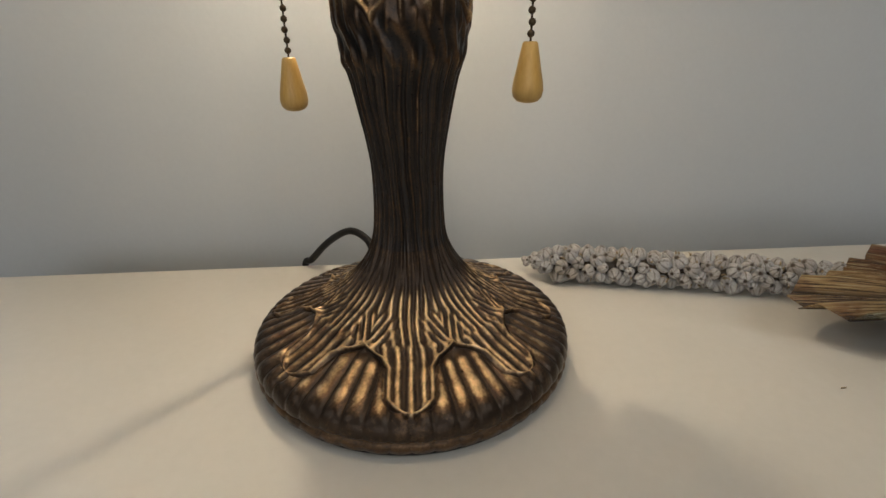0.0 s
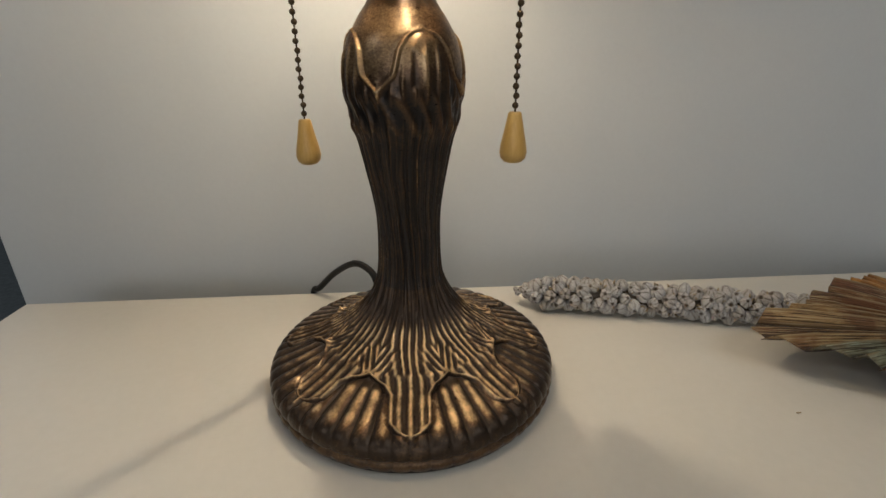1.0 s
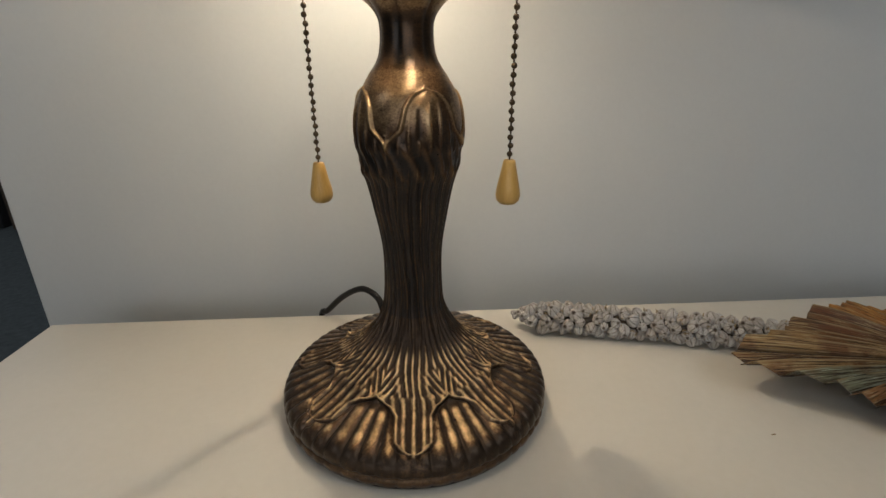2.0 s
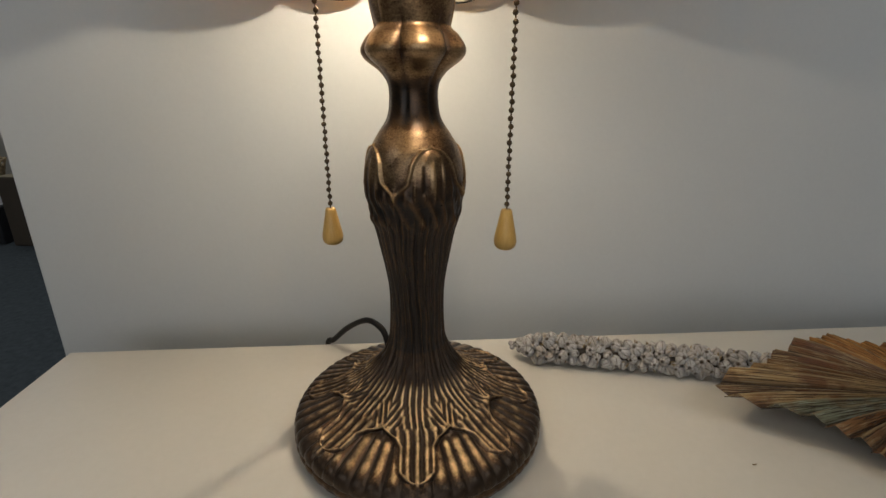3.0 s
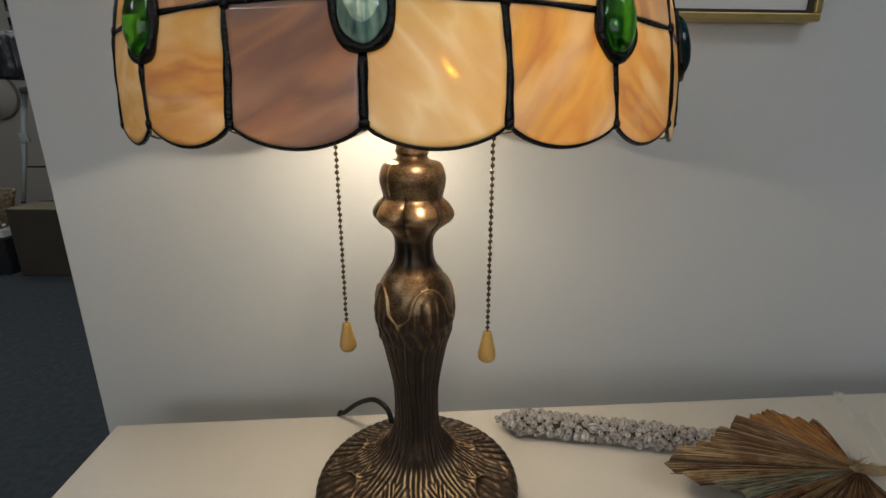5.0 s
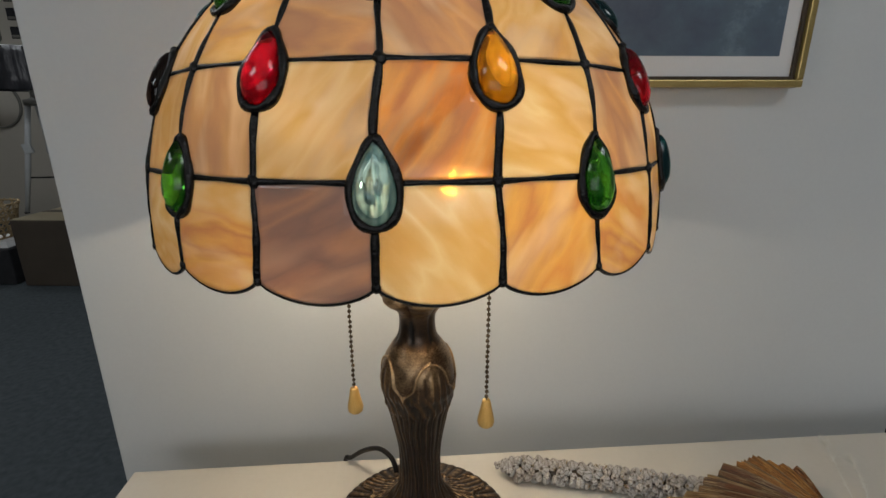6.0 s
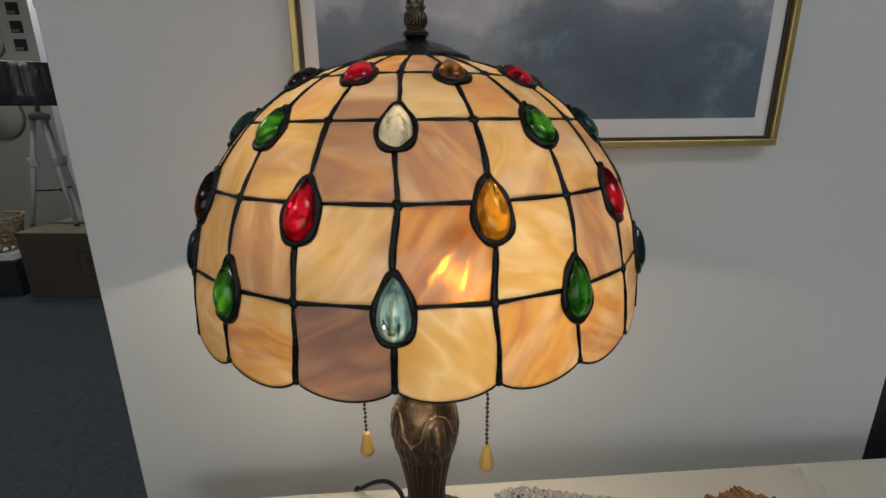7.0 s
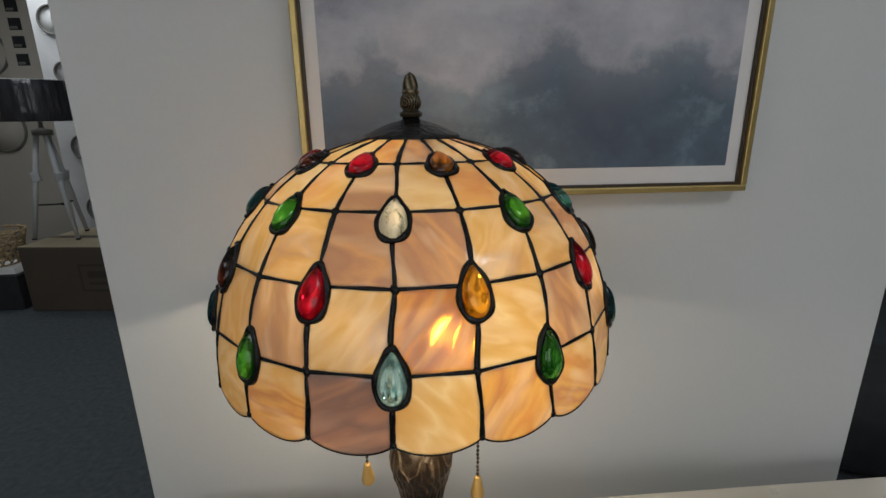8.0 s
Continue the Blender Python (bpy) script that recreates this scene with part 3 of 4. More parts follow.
STEM_PROFILE = [(0.0190, 0.0660), (0.0175, 0.0740), (0.0167, 0.0880), (0.0168, 0.1033), (0.0183, 0.1170), (0.0209, 0.1310), (0.0242, 0.1470),
                (0.0277, 0.1580), (0.0299, 0.1730), (0.0300, 0.1830), (0.0275, 0.1950), (0.0222, 0.2050), (0.0165, 0.2140), (0.0146, 0.2230),
                (0.0150, 0.2330), (0.0195, 0.2400), (0.0285, 0.2470), (0.0303, 0.2525), (0.0265, 0.2590), (0.0222, 0.2630), (0.0222, 0.2660),
                (0.0240, 0.2760), (0.0225, 0.2840), (0.0195, 0.2880), (0.0130, 0.2900), (0.0108, 0.2925), (0.0118, 0.2950)]
relief_mesh("stem", STEM_PROFILE, 420, 420, stem_relief, polished_bronze, lamp, "bark-textured bronze trunk with a budded bulge and lobed collar", cap_high=True)


def plain_wear(ob, value):
    ob.data.attributes.new("wear_and_light", "FLOAT", "POINT").data.foreach_set("value", [value] * len(ob.data.vertices))
    return ob


# Added, unseen: keeps the back bulb's hot spot off the front panels.
part("cluster_cap", lathe([(0.0, 0.3500), (0.026, 0.3500), (0.029, 0.3540), (0.029, 0.3660), (0.024, 0.3720), (0.010, 0.3750), (0.0, 0.3750)], 40), black_plastic, lamp, "dark metal cluster cap between the bulbs")
plain_wear(part("cup", lathe([(0.0105, 0.2935), (0.0122, 0.2960), (0.0112, 0.2985), (0.0130, 0.3060), (0.0178, 0.3240), (0.0225, 0.3255), (0.0232, 0.3285), (0.0200, 0.3310), (0.0205, 0.3420), (0.0120, 0.3500), (0.0045, 0.3520), (0.0045, 0.4850)], 64), polished_bronze, lamp, "flared bronze cup under the sockets"), 0.50)


# ---- the lamp: sockets, bulbs, chains ----
def along(at, way):
    """The pose at a point with its z axis along way."""
    return Matrix.Translation(at) @ Vector(way).to_track_quat("Z", "Y").to_matrix().to_4x4()


CHAIN_TOPS = [((-0.0561, 0.0177), 0.3120, 0.1560), ((0.0547, -0.0177), 0.3155, 0.1624)]
SOCKETS = [((-0.0555, 0.0177, 0.3340), (0.74, 0.78, -0.06), 1.0), ((0.0545, -0.0177, 0.3370), (-0.51, -0.85, 0.13), 1.34)]
for (sx, sy, sz), way, long in SOCKETS:
    m = along((sx, sy, sz), way)
    sock = part("socket", lathe([(0.0, -0.020), (0.009, -0.020), (0.0155, -0.014), (0.0175, -0.004), (0.0175, 0.006), (0.0188, 0.008), (0.0188, 0.018), (0.0175, 0.020), (0.0150, 0.026), (0.0, 0.026)], 40, m), black_plastic, lamp, "black bulb socket")
    part("socket_arm", tube([(0, 0, 0.338), (sx * 0.5, sy * 0.5, 0.338), (sx, sy, sz)], 0.0055, 10), bronze, lamp)
    bulb = part("bulb", lathe([(r, 0.024 + (z - 0.024) * long) for r, z in ((0.007, 0.024), (0.0075, 0.034), (0.0088, 0.044), (0.0102, 0.053), (0.0106, 0.060), (0.0096, 0.067), (0.0062, 0.0725), (0.0, 0.0750))], 32, m), bulb_glass, lamp, "lit clear glass bulb")
    core = 0.024 + 0.033 * long
    part("glowing_core", lathe([(r, core + z) for r, z in ((0.0, -0.006), (0.0026, -0.0057), (0.0034, -0.004), (0.0034, 0.003), (0.0026, 0.005), (0.0, 0.0055))], 20, m), core_glow if sy > 0 else dim_core_glow, bulb)

for (cx, cy), high, low in CHAIN_TOPS:
    bm = bmesh.new()
    n_beads = int((high - low - 0.004) / 0.00435)
    for i in range(n_beads):
        zc = low + 0.003 + (high - low - 0.004) * i / (n_beads - 1)
        jx, jy = 0.00025 * math.sin(i * 2.1), 0.00025 * math.cos(i * 1.7)
        made = bmesh.ops.create_uvsphere(bm, u_segments=10, v_segments=7, radius=0.00165)["verts"]
        bmesh.ops.translate(bm, vec=(cx + jx, cy + jy, zc), verts=made)
    add_tube(bm, [(cx, cy, low - 0.002), (cx, cy, high)], 0.0005, 6)
    chain = part("pull_chain", bm, chain_metal, lamp, "thin dark beaded metal pull chain")
    part("chain_guide", lathe([(0.0022, 0.010), (0.0026, 0.006), (0.0045, 0.000), (0.0052, -0.003), (0.0048, -0.0035), (0.0, -0.003)], 20, pose(cx, cy, high, 6, 0, 0)), old_brass, lamp)
    length = 0.0254
    prof = [(0.0, 0.0), (0.0027, 0.0), (0.0033, 0.0006), (0.0042, 0.0050), (0.0054, 0.0110), (0.0066, 0.0165), (0.0070, 0.0200), (0.0064, 0.0228), (0.0047, 0.0246), (0.0024, 0.0253), (0.0, length)]
    tilt = 0.5 if cx < 0 else 0.0
    part("pull_knob", lathe([(r, -h) for r, h in prof], 32, pose(cx, cy, low, 0, -tilt, 0)), wood_pull, chain, "varnished pale wooden drop-shaped pull")

# ---- the lamp: stained glass shade ----
SHADE = [(0.1659, 0.3196), (0.1624, 0.3615), (0.1469, 0.4083), (0.1180, 0.4469), (0.0825, 0.4723), (0.0370, 0.4865)]
SEAMS, TURN, STEP = 20, -5.58, 18.0
SHIFT = (-0.0012, -0.0006)


def dome(u):
    """Radius and height of the dome; u counts the lead rings from the rim up."""
    if u < 0:
        return SHADE[0][0] + 0.0030 * -u, SHADE[0][1] + 0.0436 * u
    i = min(int(u), len(SHADE) - 2)
    t = u - i
    p = [Vector(q) for q in ([(0.1664, 0.2760)] + SHADE + [(0.0000, 0.4945)])][i:i + 4]
    v = 0.5 * ((2 * p[1]) + (p[2] - p[0]) * t + (2 * p[0] - 5 * p[1] + 4 * p[2] - p[3]) * t * t + (3 * p[1] - p[0] - 3 * p[2] + p[3]) * t ** 3)
    return v.x, v.y


SEAM_BEND = [[random.uniform(-1.0, 1.0) for i in range(7)] for k in range(SEAMS)]
SEAM_BOW = [[random.uniform(-0.6, 0.6) for i in range(6)] for k in range(SEAMS)]
# how far the hand-laid seams at the front stray from an even fan, in degrees, ring by ring
for k, bends in ((17, (0.3, 1.2, -0.3, -1.2, 0.0, 0.0)), (18, (0.15, 1.2, 0.1, -0.6, -0.6, 0.0)), (19, (-0.25, 0.05, 0.05, -0.3, 0.75, 0.3)), (0, (0.05, 0.3, 0.9, 0.0, -0.9, 0.6)),
                 (1, (0.25, -0.45, 0.7, 1.5, 0.9, 0.0)), (2, (0.35, -0.65, 1.25, 2.2, -1.05, 0.0)), (3, (0.7, -0.9, 1.2, 1.3, 0.4, 0.0))):
    SEAM_BEND[k] = [b / 0.9 for b in bends] + [0.0]


def on_seam(k, u):
    k %= SEAMS
    r, z = dome(u)
    uu = min(max(u, 0), 5)
    i = int(uu)
    f = smooth(0.0, 1.0, uu - i)
    bend = SEAM_BEND[k][i] * (1 - f) + SEAM_BEND[k][i + 1] * f + SEAM_BOW[k][i] * math.sin(math.pi * (uu - i)) ** 2
    a = math.radians(TURN + STEP * k + 0.9 * bend)
    # the dome hangs a little lower at the back
    return Vector((SHIFT[0] + r * math.sin(a), SHIFT[1] - r * math.cos(a), z - 0.0312 * r * (1 - math.cos(a))))


def seam_frame(k, u):
    """A point on a seam with the directions across, up the dome and out of it."""
    p = on_seam(k, u)
    up = (on_seam(k, u + 0.05) - on_seam(k, u - 0.05)).normalized()
    out = Vector((p.x, p.y, 0)).normalized()
    out = (out - up * out.dot(up)).normalized()
    return p, up.cross(out).normalized(), up, out


GEM_DROP = {1: 0.0, 2: 0.0032, 3: 0.0042, 4: 0.0008}


def gem_frame(k, line):
    """The seat of a gem, a little down the dome from its crossing."""
    return seam_frame(k, line - GEM_DROP[line] / 0.046)


def drop_outline(w, h, n, grow=0.0):
    """A drop, point up: n points of (across, up)."""
    pts = []
    for i in range(n):
        t = 2 * math.pi * i / n
        s = abs(math.sin(t / 2)) ** 0.75
        pts.append(((w + grow) * 1.04 * math.sin(t) * s, (h + grow) * math.cos(t)))
    return pts


GEM_SIZE = {1: (0.0102, 0.0163), 2: (0.0102, 0.0160), 3: (0.0102, 0.0140), 4: (0.0100, 0.0120)}
GEM_COLOURS = {1: {0: gem_cyan, 2: gem_green, 4: gem_teal, 6: gem_red, 8: gem_cyan, 10: gem_cyan, 12: gem_cyan, 14: gem_red, 16: gem_teal, 18: gem_green},
               2: {19: gem_red, 1: gem_amber, 3: gem_red, 5: gem_unlit, 7: gem_red, 9: gem_amber, 11: gem_red, 13: gem_amber, 15: gem_red, 17: gem_unlit},
               3: {0: gem_clear, 2: gem_green, 4: gem_teal, 6: gem_green, 8: gem_clear, 10: gem_green, 12: gem_clear, 14: gem_green, 16: gem_teal, 18: gem_green},
               4: {19: gem_red, 1: gem_smoke, 3: gem_red, 5: gem_unlit, 7: gem_red, 9: gem_amber, 11: gem_red, 13: gem_amber, 15: gem_red, 17: gem_unlit}}
GEM_WORDS = {gem_cyan: "pale blue", gem_green: "green", gem_teal: "dark teal", gem_red: "red", gem_amber: "amber", gem_smoke: "smoky amber", gem_clear: "clear", gem_unlit: "dark brown"}
GEMS = {(k, line): m for line, row in GEM_COLOURS.items() for k, m in row.items()}


def in_gem(p, k, line):
    """Whether a point of the dome lies under the gem on that seam and ring."""
    c, across, up, out = gem_frame(k, line)
    w, h = GEM_SIZE[line]
    x, y = (p - c).dot(across), (p - c).dot(up)
    if (p - c).length > 0.03:
        return False
    y = max(-1.0, min(1.0, y / h))
    t = math.acos(y)
    return abs(x) < w * 1.04 * math.sin(t) * math.sin(t / 2) ** 0.75 * 0.99


def lead_runs(points, radius, gems):
    """The stretches of a lead came along points that no gem interrupts."""
    runs = [[]]
    for p, r in zip(points, radius):
        if any(in_gem(p, kk, line) for kk, line in gems):
            runs.append([])
        else:
            runs[-1].append((p, r))
    return [run for run in runs if len(run) > 1]


shade_bm = bmesh.new()
rim = []
for k in range(SEAMS):
    for i in range(14):
        s = i / 14
        u = -0.20 * (4 * s * (1 - s)) ** 0.8
        rim.append(on_seam(k, u).lerp(on_seam(k + 1, u), s))
add_tube(shade_bm, rim + rim[:2], 0.0011, 6)
shade = part("shade", shade_bm, lead, lamp, "scalloped soldered rim of the stained glass dome")
for k in range(SEAMS):
    runs = lead_runs([on_seam(k, i / 14) for i in range(71)], [0.0018 + 0.0003 * math.sin(i * 0.35 + k * 2) + 0.00015 * math.sin(i * 1.3 + k) for i in range(71)], [(k, line) for line in range(1, 5) if (k, line) in GEMS])
    for line in range(1, 5):
        a, b = on_seam(k, line), on_seam(k + 1, line)
        near = [(kk, line) for kk in (k, (k + 1) % SEAMS) if (kk, line) in GEMS]
        runs += lead_runs([a.lerp(b, i / 16) for i in range(17)], [0.0015 + 0.0002 * math.sin(i * 0.5 + k + line) for i in range(17)], near)
    for line in range(0, 5):
        if (k, line) not in GEMS:
            c, across, up, out = seam_frame(k, line)
            q = Matrix((across, up, out)).transposed().to_4x4()
            q.translation = c + out * 0.0004
            blob = bmesh.new()
            size = (0.0030, 0.0032, 0.0021) if line else (0.0022, 0.0026, 0.0018)
            made = bmesh.ops.create_uvsphere(blob, u_segments=10, v_segments=7, radius=1.0)["verts"]
            for v in made:
                v.co *= 1 + 0.16 * math.sin(3 * v.co.x + k) * math.cos(2 * v.co.y + line)
            bmesh.ops.transform(blob, matrix=q @ Matrix.Diagonal((*size, 1)), verts=made)
            part("solder_joint", blob, lead, shade)
    for run in runs:
        part("lead_came", tube([a for a, b in run], [b for a, b in run], 8), lead, shade)
for (k, line), m in GEMS.items():
    c, across, up, out = gem_frame(k, line)
    w, h = GEM_SIZE[line]
    pts = [c + across * x + up * y + out * 0.0006 for x, y in drop_outline(w, h, 40, 0.0014)]
    bm = bmesh.new()
    add_tube(bm, pts + pts[:2], [0.0020 + 0.0004 * math.sin(i * 0.9 + k) for i in range(42)], 8)
    part("bezel", bm, lead, shade)

PANEL_MATERIALS = [glass_honey, glass_amber, glass_rose, glass_plum, glass_fire]
PANEL_PLAN = {(19, 0): 3, (0, 0): 0, (1, 0): 1, (2, 0): 1, (18, 0): 1, (19, 1): 0, (0, 1): 4, (1, 1): 0, (18, 1): 2, (2, 1): 2, (19, 2): 2, (0, 2): 2, (1, 2): 0, (18, 2): 0, (2, 2): 0, (17, 1): 0, (17, 0): 0}
GRID = 16
for k in range(SEAMS):
    for row in range(5):
        corners = [(kk, line) for kk in (k, k + 1) for line in (row, row + 1) if ((kk % SEAMS), line) in GEMS]
        grid, away = [], None
        for i in range(GRID + 1):
            s = i / GRID
            low = row if row else -0.20 * (4 * s * (1 - s)) ** 0.8
            grid.append([])
            for j in range(GRID + 1):
                u = low + (row + 1 - low) * j / GRID
                grid[-1].append(on_seam(k, u).lerp(on_seam(k + 1, u), s))
        mid = grid[GRID // 2][GRID // 2]
        bm, outer, inner = bmesh.new(), {}, {}
        keep = {(i, j) for i in range(GRID) for j in range(GRID)
                if not any(in_gem((grid[i][j] + grid[i + 1][j + 1]) / 2, kk, line) for kk, line in corners)}
        for (i, j) in keep:
            for c in ((i, j), (i + 1, j), (i + 1, j + 1), (i, j + 1)):
                if c not in outer:
                    p = grid[c[0]][c[1]]
                    n = Vector((p.x, p.y, 0)).normalized() * 0.75 + Vector((0, 0, 0.25 * row))
                    n.normalize()
                    outer[c], inner[c] = bm.verts.new(p + n * 0.0009), bm.verts.new(p - n * 0.0011)
        for (i, j) in sorted(keep):
            quad = ((i, j), (i + 1, j), (i + 1, j + 1), (i, j + 1))
            bm.faces.new([outer[c] for c in quad])
            bm.faces.new([inner[c] for c in reversed(quad)]).material_index = 1
            for e, (a, b) in enumerate(zip(quad, quad[1:] + quad[:1])):
                other = ((i, j - 1), (i + 1, j), (i, j + 1), (i - 1, j))[e]
                if other not in keep:
                    bm.faces.new((outer[b], outer[a], inner[a], inner[b]))
        pick = PANEL_PLAN.get((k, row), random.choice((0, 0, 0, 1, 1, 2, 2)))
        part("glass_panel", bm, [PANEL_MATERIALS[pick], glass_back], shade)

for (k, line), m in GEMS.items():
    c, across, up, out = gem_frame(k, line)
    w, h = GEM_SIZE[line]
    bm, rings = bmesh.new(), []
    for scale, lift in ((1.0, -0.0022), (1.03, 0.0), (0.99, 0.0022), (0.88, 0.0042), (0.66, 0.0060), (0.34, 0.0070)):
        rings.append([bm.verts.new(c + across * x * scale + up * y * scale + out * lift) for x, y in drop_outline(w, h, 28)])
    for a, b in zip(rings, rings[1:]):
        for i in range(28):
            j = (i + 1) % 28
            bm.faces.new((a[j], a[i], b[i], b[j]))
    bm.faces.new(rings[0])
    top = bm.verts.new(c + out * 0.0073)
    for i in range(28):
        bm.faces.new((rings[-1][(i + 1) % 28], rings[-1][i], top))
    bmesh.ops.recalc_face_normals(bm, faces=bm.faces)
    part("gem", bm, m, shade, GEM_WORDS[m] + " drop-shaped glass cabochon")

# ---- the lamp: cap and finial ----
plain_wear(part("cap", lathe([(0.0375, 0.4845), (0.0396, 0.4858), (0.0398, 0.4876), (0.0386, 0.4892), (0.0350, 0.4906), (0.0290, 0.4936), (0.0215, 0.4968), (0.0150, 0.4990), (0.0100, 0.5002), (0.0072, 0.5012), (0.0068, 0.5040), (0.0, 0.5042)], 64), solder_black, lamp, "low black metal cap over the dome"), 0.1)


def finial_relief(r, z, a):
    """Coiled strands round the lower bulb, a knotted waist, and upright folds on the tip."""
    low = smooth(0.5075, 0.5100, z) * (1 - smooth(0.5185, 0.5205, z))
    swirl = np.hypot((np.mod(a + 1.2, 2 * math.pi / 3) - math.pi / 3) * 0.0082, z - 0.5135)
    coil = np.cos(swirl * 2 * math.pi / 0.0022)
    waist = np.exp(-((z - 0.5222) / 0.0011) ** 2)
    high = smooth(0.5235, 0.5255, z) * (1 - smooth(0.5345, 0.5365, z))
    folds = np.cos(6 * a + 260 * (z - 0.53))
    h = 0.00055 * coil * low + waist * (0.0005 + 0.0007 * np.cos(5 * a + 1)) + 0.0005 * folds * high
    return h, 0.34 + h * 620


relief_mesh("finial", [(0.0085, 0.5030), (0.0092, 0.5045), (0.0094, 0.5058), (0.0070, 0.5076), (0.0062, 0.5088), (0.0076, 0.5110), (0.0083, 0.5140), (0.0076, 0.5175), (0.0060, 0.5205), (0.0066, 0.5222), (0.0060, 0.5242), (0.0058, 0.5275), (0.0048, 0.5315), (0.0030, 0.5352), (0.0006, 0.5372)], 110, 84, finial_relief, old_brass, lamp, "old brass finial with coiled strands and a folded tip", cap_high=True)
part("cord", tube(curve_between([(-0.0245, 0.0600, 0.0200), (-0.0252, 0.0620, 0.0285), (-0.0300, 0.0680, 0.0380), (-0.0430, 0.0790, 0.0405), (-0.0610, 0.0945, 0.0265), (-0.0780, 0.1080, 0.0065), (-0.0860, 0.1160, -0.0040), (-0.0900, 0.1240, -0.06), (-0.0950, 0.1240, -0.40), (-0.0950, 0.1240, -0.78)], 8), 0.0026, 10), black_plastic, lamp, "black power cord")

# ---- the framed print ----
def print_material():
    m, n, l, b = nodes_of("cloud_print")
    c = n.new("ShaderNodeTexCoord")
    sep = n.new("ShaderNodeSeparateXYZ")
    l.new(c.outputs["Object"], sep.inputs[0])
    soft, ragged = noise_tex(n, l, 6.5, 6, (1, 1, 1.5), 0.6), noise_tex(n, l, 13, 7, (1, 1, 1), 0.62)

    def mul_add(v, k, a):
        q = n.new("ShaderNodeMath")
        q.operation = "MULTIPLY_ADD"
        q.inputs[1].default_value = k
        l.new(v, q.inputs[0])
        if isinstance(a, (int, float)):
            q.inputs[2].default_value = a
        else:
            l.new(a, q.inputs[2])
        return q.outputs[0]

    # a dark bank of cloud whose top climbs to a peak right of the middle, under a paler sky
    across = n.new("ShaderNodeMapRange")
    across.inputs["From Min"].default_value, across.inputs["From Max"].default_value = -0.0988, 0.3845
    l.new(sep.outputs["X"], across.inputs["Value"])
    crest = n.new("ShaderNodeFloatCurve")
    line = crest.mapping.curves[0]
    for i, (u, v) in enumerate(((0.0, 0.46), (0.14, 0.50), (0.30, 0.26), (0.385, 0.28), (0.435, 0.46), (0.525, 0.66), (0.60, 0.60), (0.69, 0.50), (0.78, 0.52), (0.86, 0.62), (1.0, 0.50))):
        if i in (0, 10):
            line.points[0 if i == 0 else -1].location = (u, v)
        else:
            line.points.new(u, v)
    crest.mapping.update()
    l.new(across.outputs[0], crest.inputs["Value"])
    height = mul_add(crest.outputs[0], 0.16, TOP + 0.470)
    edge = mul_add(ragged, 0.17, mul_add(soft, 0.10, mul_add(height, 1.0, -0.135)))
    over = n.new("ShaderNodeMath")
    over.operation = "SUBTRACT"
    l.new(edge, over.inputs[0])
    l.new(sep.outputs["Z"], over.inputs[1])
    mask = ramp(n, l, mul_add(over.outputs[0], 10.0, 0.5), [(0.30, (0, 0, 0)), (0.52, (0.72, 0.72, 0.72)), (0.90, (1, 1, 1))])
    pale = ramp(n, l, blend(n, l, 0.35, soft, ragged), [(0.36, (0.20, 0.215, 0.265)), (0.46, (0.36, 0.37, 0.42)), (0.60, (0.53, 0.53, 0.57))])
    deep = ramp(n, l, blend(n, l, 0.5, soft, ragged), [(0.40, (0.078, 0.098, 0.14)), (0.52, (0.105, 0.145, 0.19)), (0.60, (0.21, 0.285, 0.33))])
    l.new(blend(n, l, mask, pale, deep), b.inputs["Base Color"])
    b.inputs["Roughness"].default_value = 0.45
    return m


FX0, FX1, FZ0, FZ1 = -0.1245, 0.4150, TOP + 0.4095, TOP + 0.8300
FY = WALL_Y - 0.001
picture = tagged(empty("framed_print", pose(0, 0, 0)), "cloudy sky print with pale mount in a slim gilt frame", "picture")


def frame_bars(x0, x1, z0, z1, w, y0, y1, bevel):
    bm = bmesh.new()
    for lo, hi in (((x0, y0, z0), (x1, y1, z0 + w)), ((x0, y0, z1 - w), (x1, y1, z1)), ((x0, y0, z0 + w), (x0 + w, y1, z1 - w)), ((x1 - w, y0, z0 + w), (x1, y1, z1 - w))):
        add_box(bm, lo, hi, bevel)
    return bm


part("frame", frame_bars(FX0, FX1, FZ0, FZ1, 0.0075, FY - 0.017, FY, 0.0012), gilt, picture, "slim gilt frame", smooth=False)
part("rebate", frame_bars(FX0 + 0.0075, FX1 - 0.0075, FZ0 + 0.0075, FZ1 - 0.0075, 0.0035, FY - 0.013, FY, 0.0004), dark_rebate, picture, "dark inner edge of the frame", smooth=False)
part("mount", box_mesh((FX0 + 0.011, FY - 0.009, FZ0 + 0.011), (FX1 - 0.011, FY - 0.002, FZ1 - 0.011)), mat_board, picture, "off-white card mount", smooth=False)
part("print", box_mesh((-0.0988, FY - 0.0095, TOP + 0.4408), (0.3885, FY - 0.0088, FZ1 - 0.042)), print_material(), picture, "grey-blue cloud photograph", smooth=False)

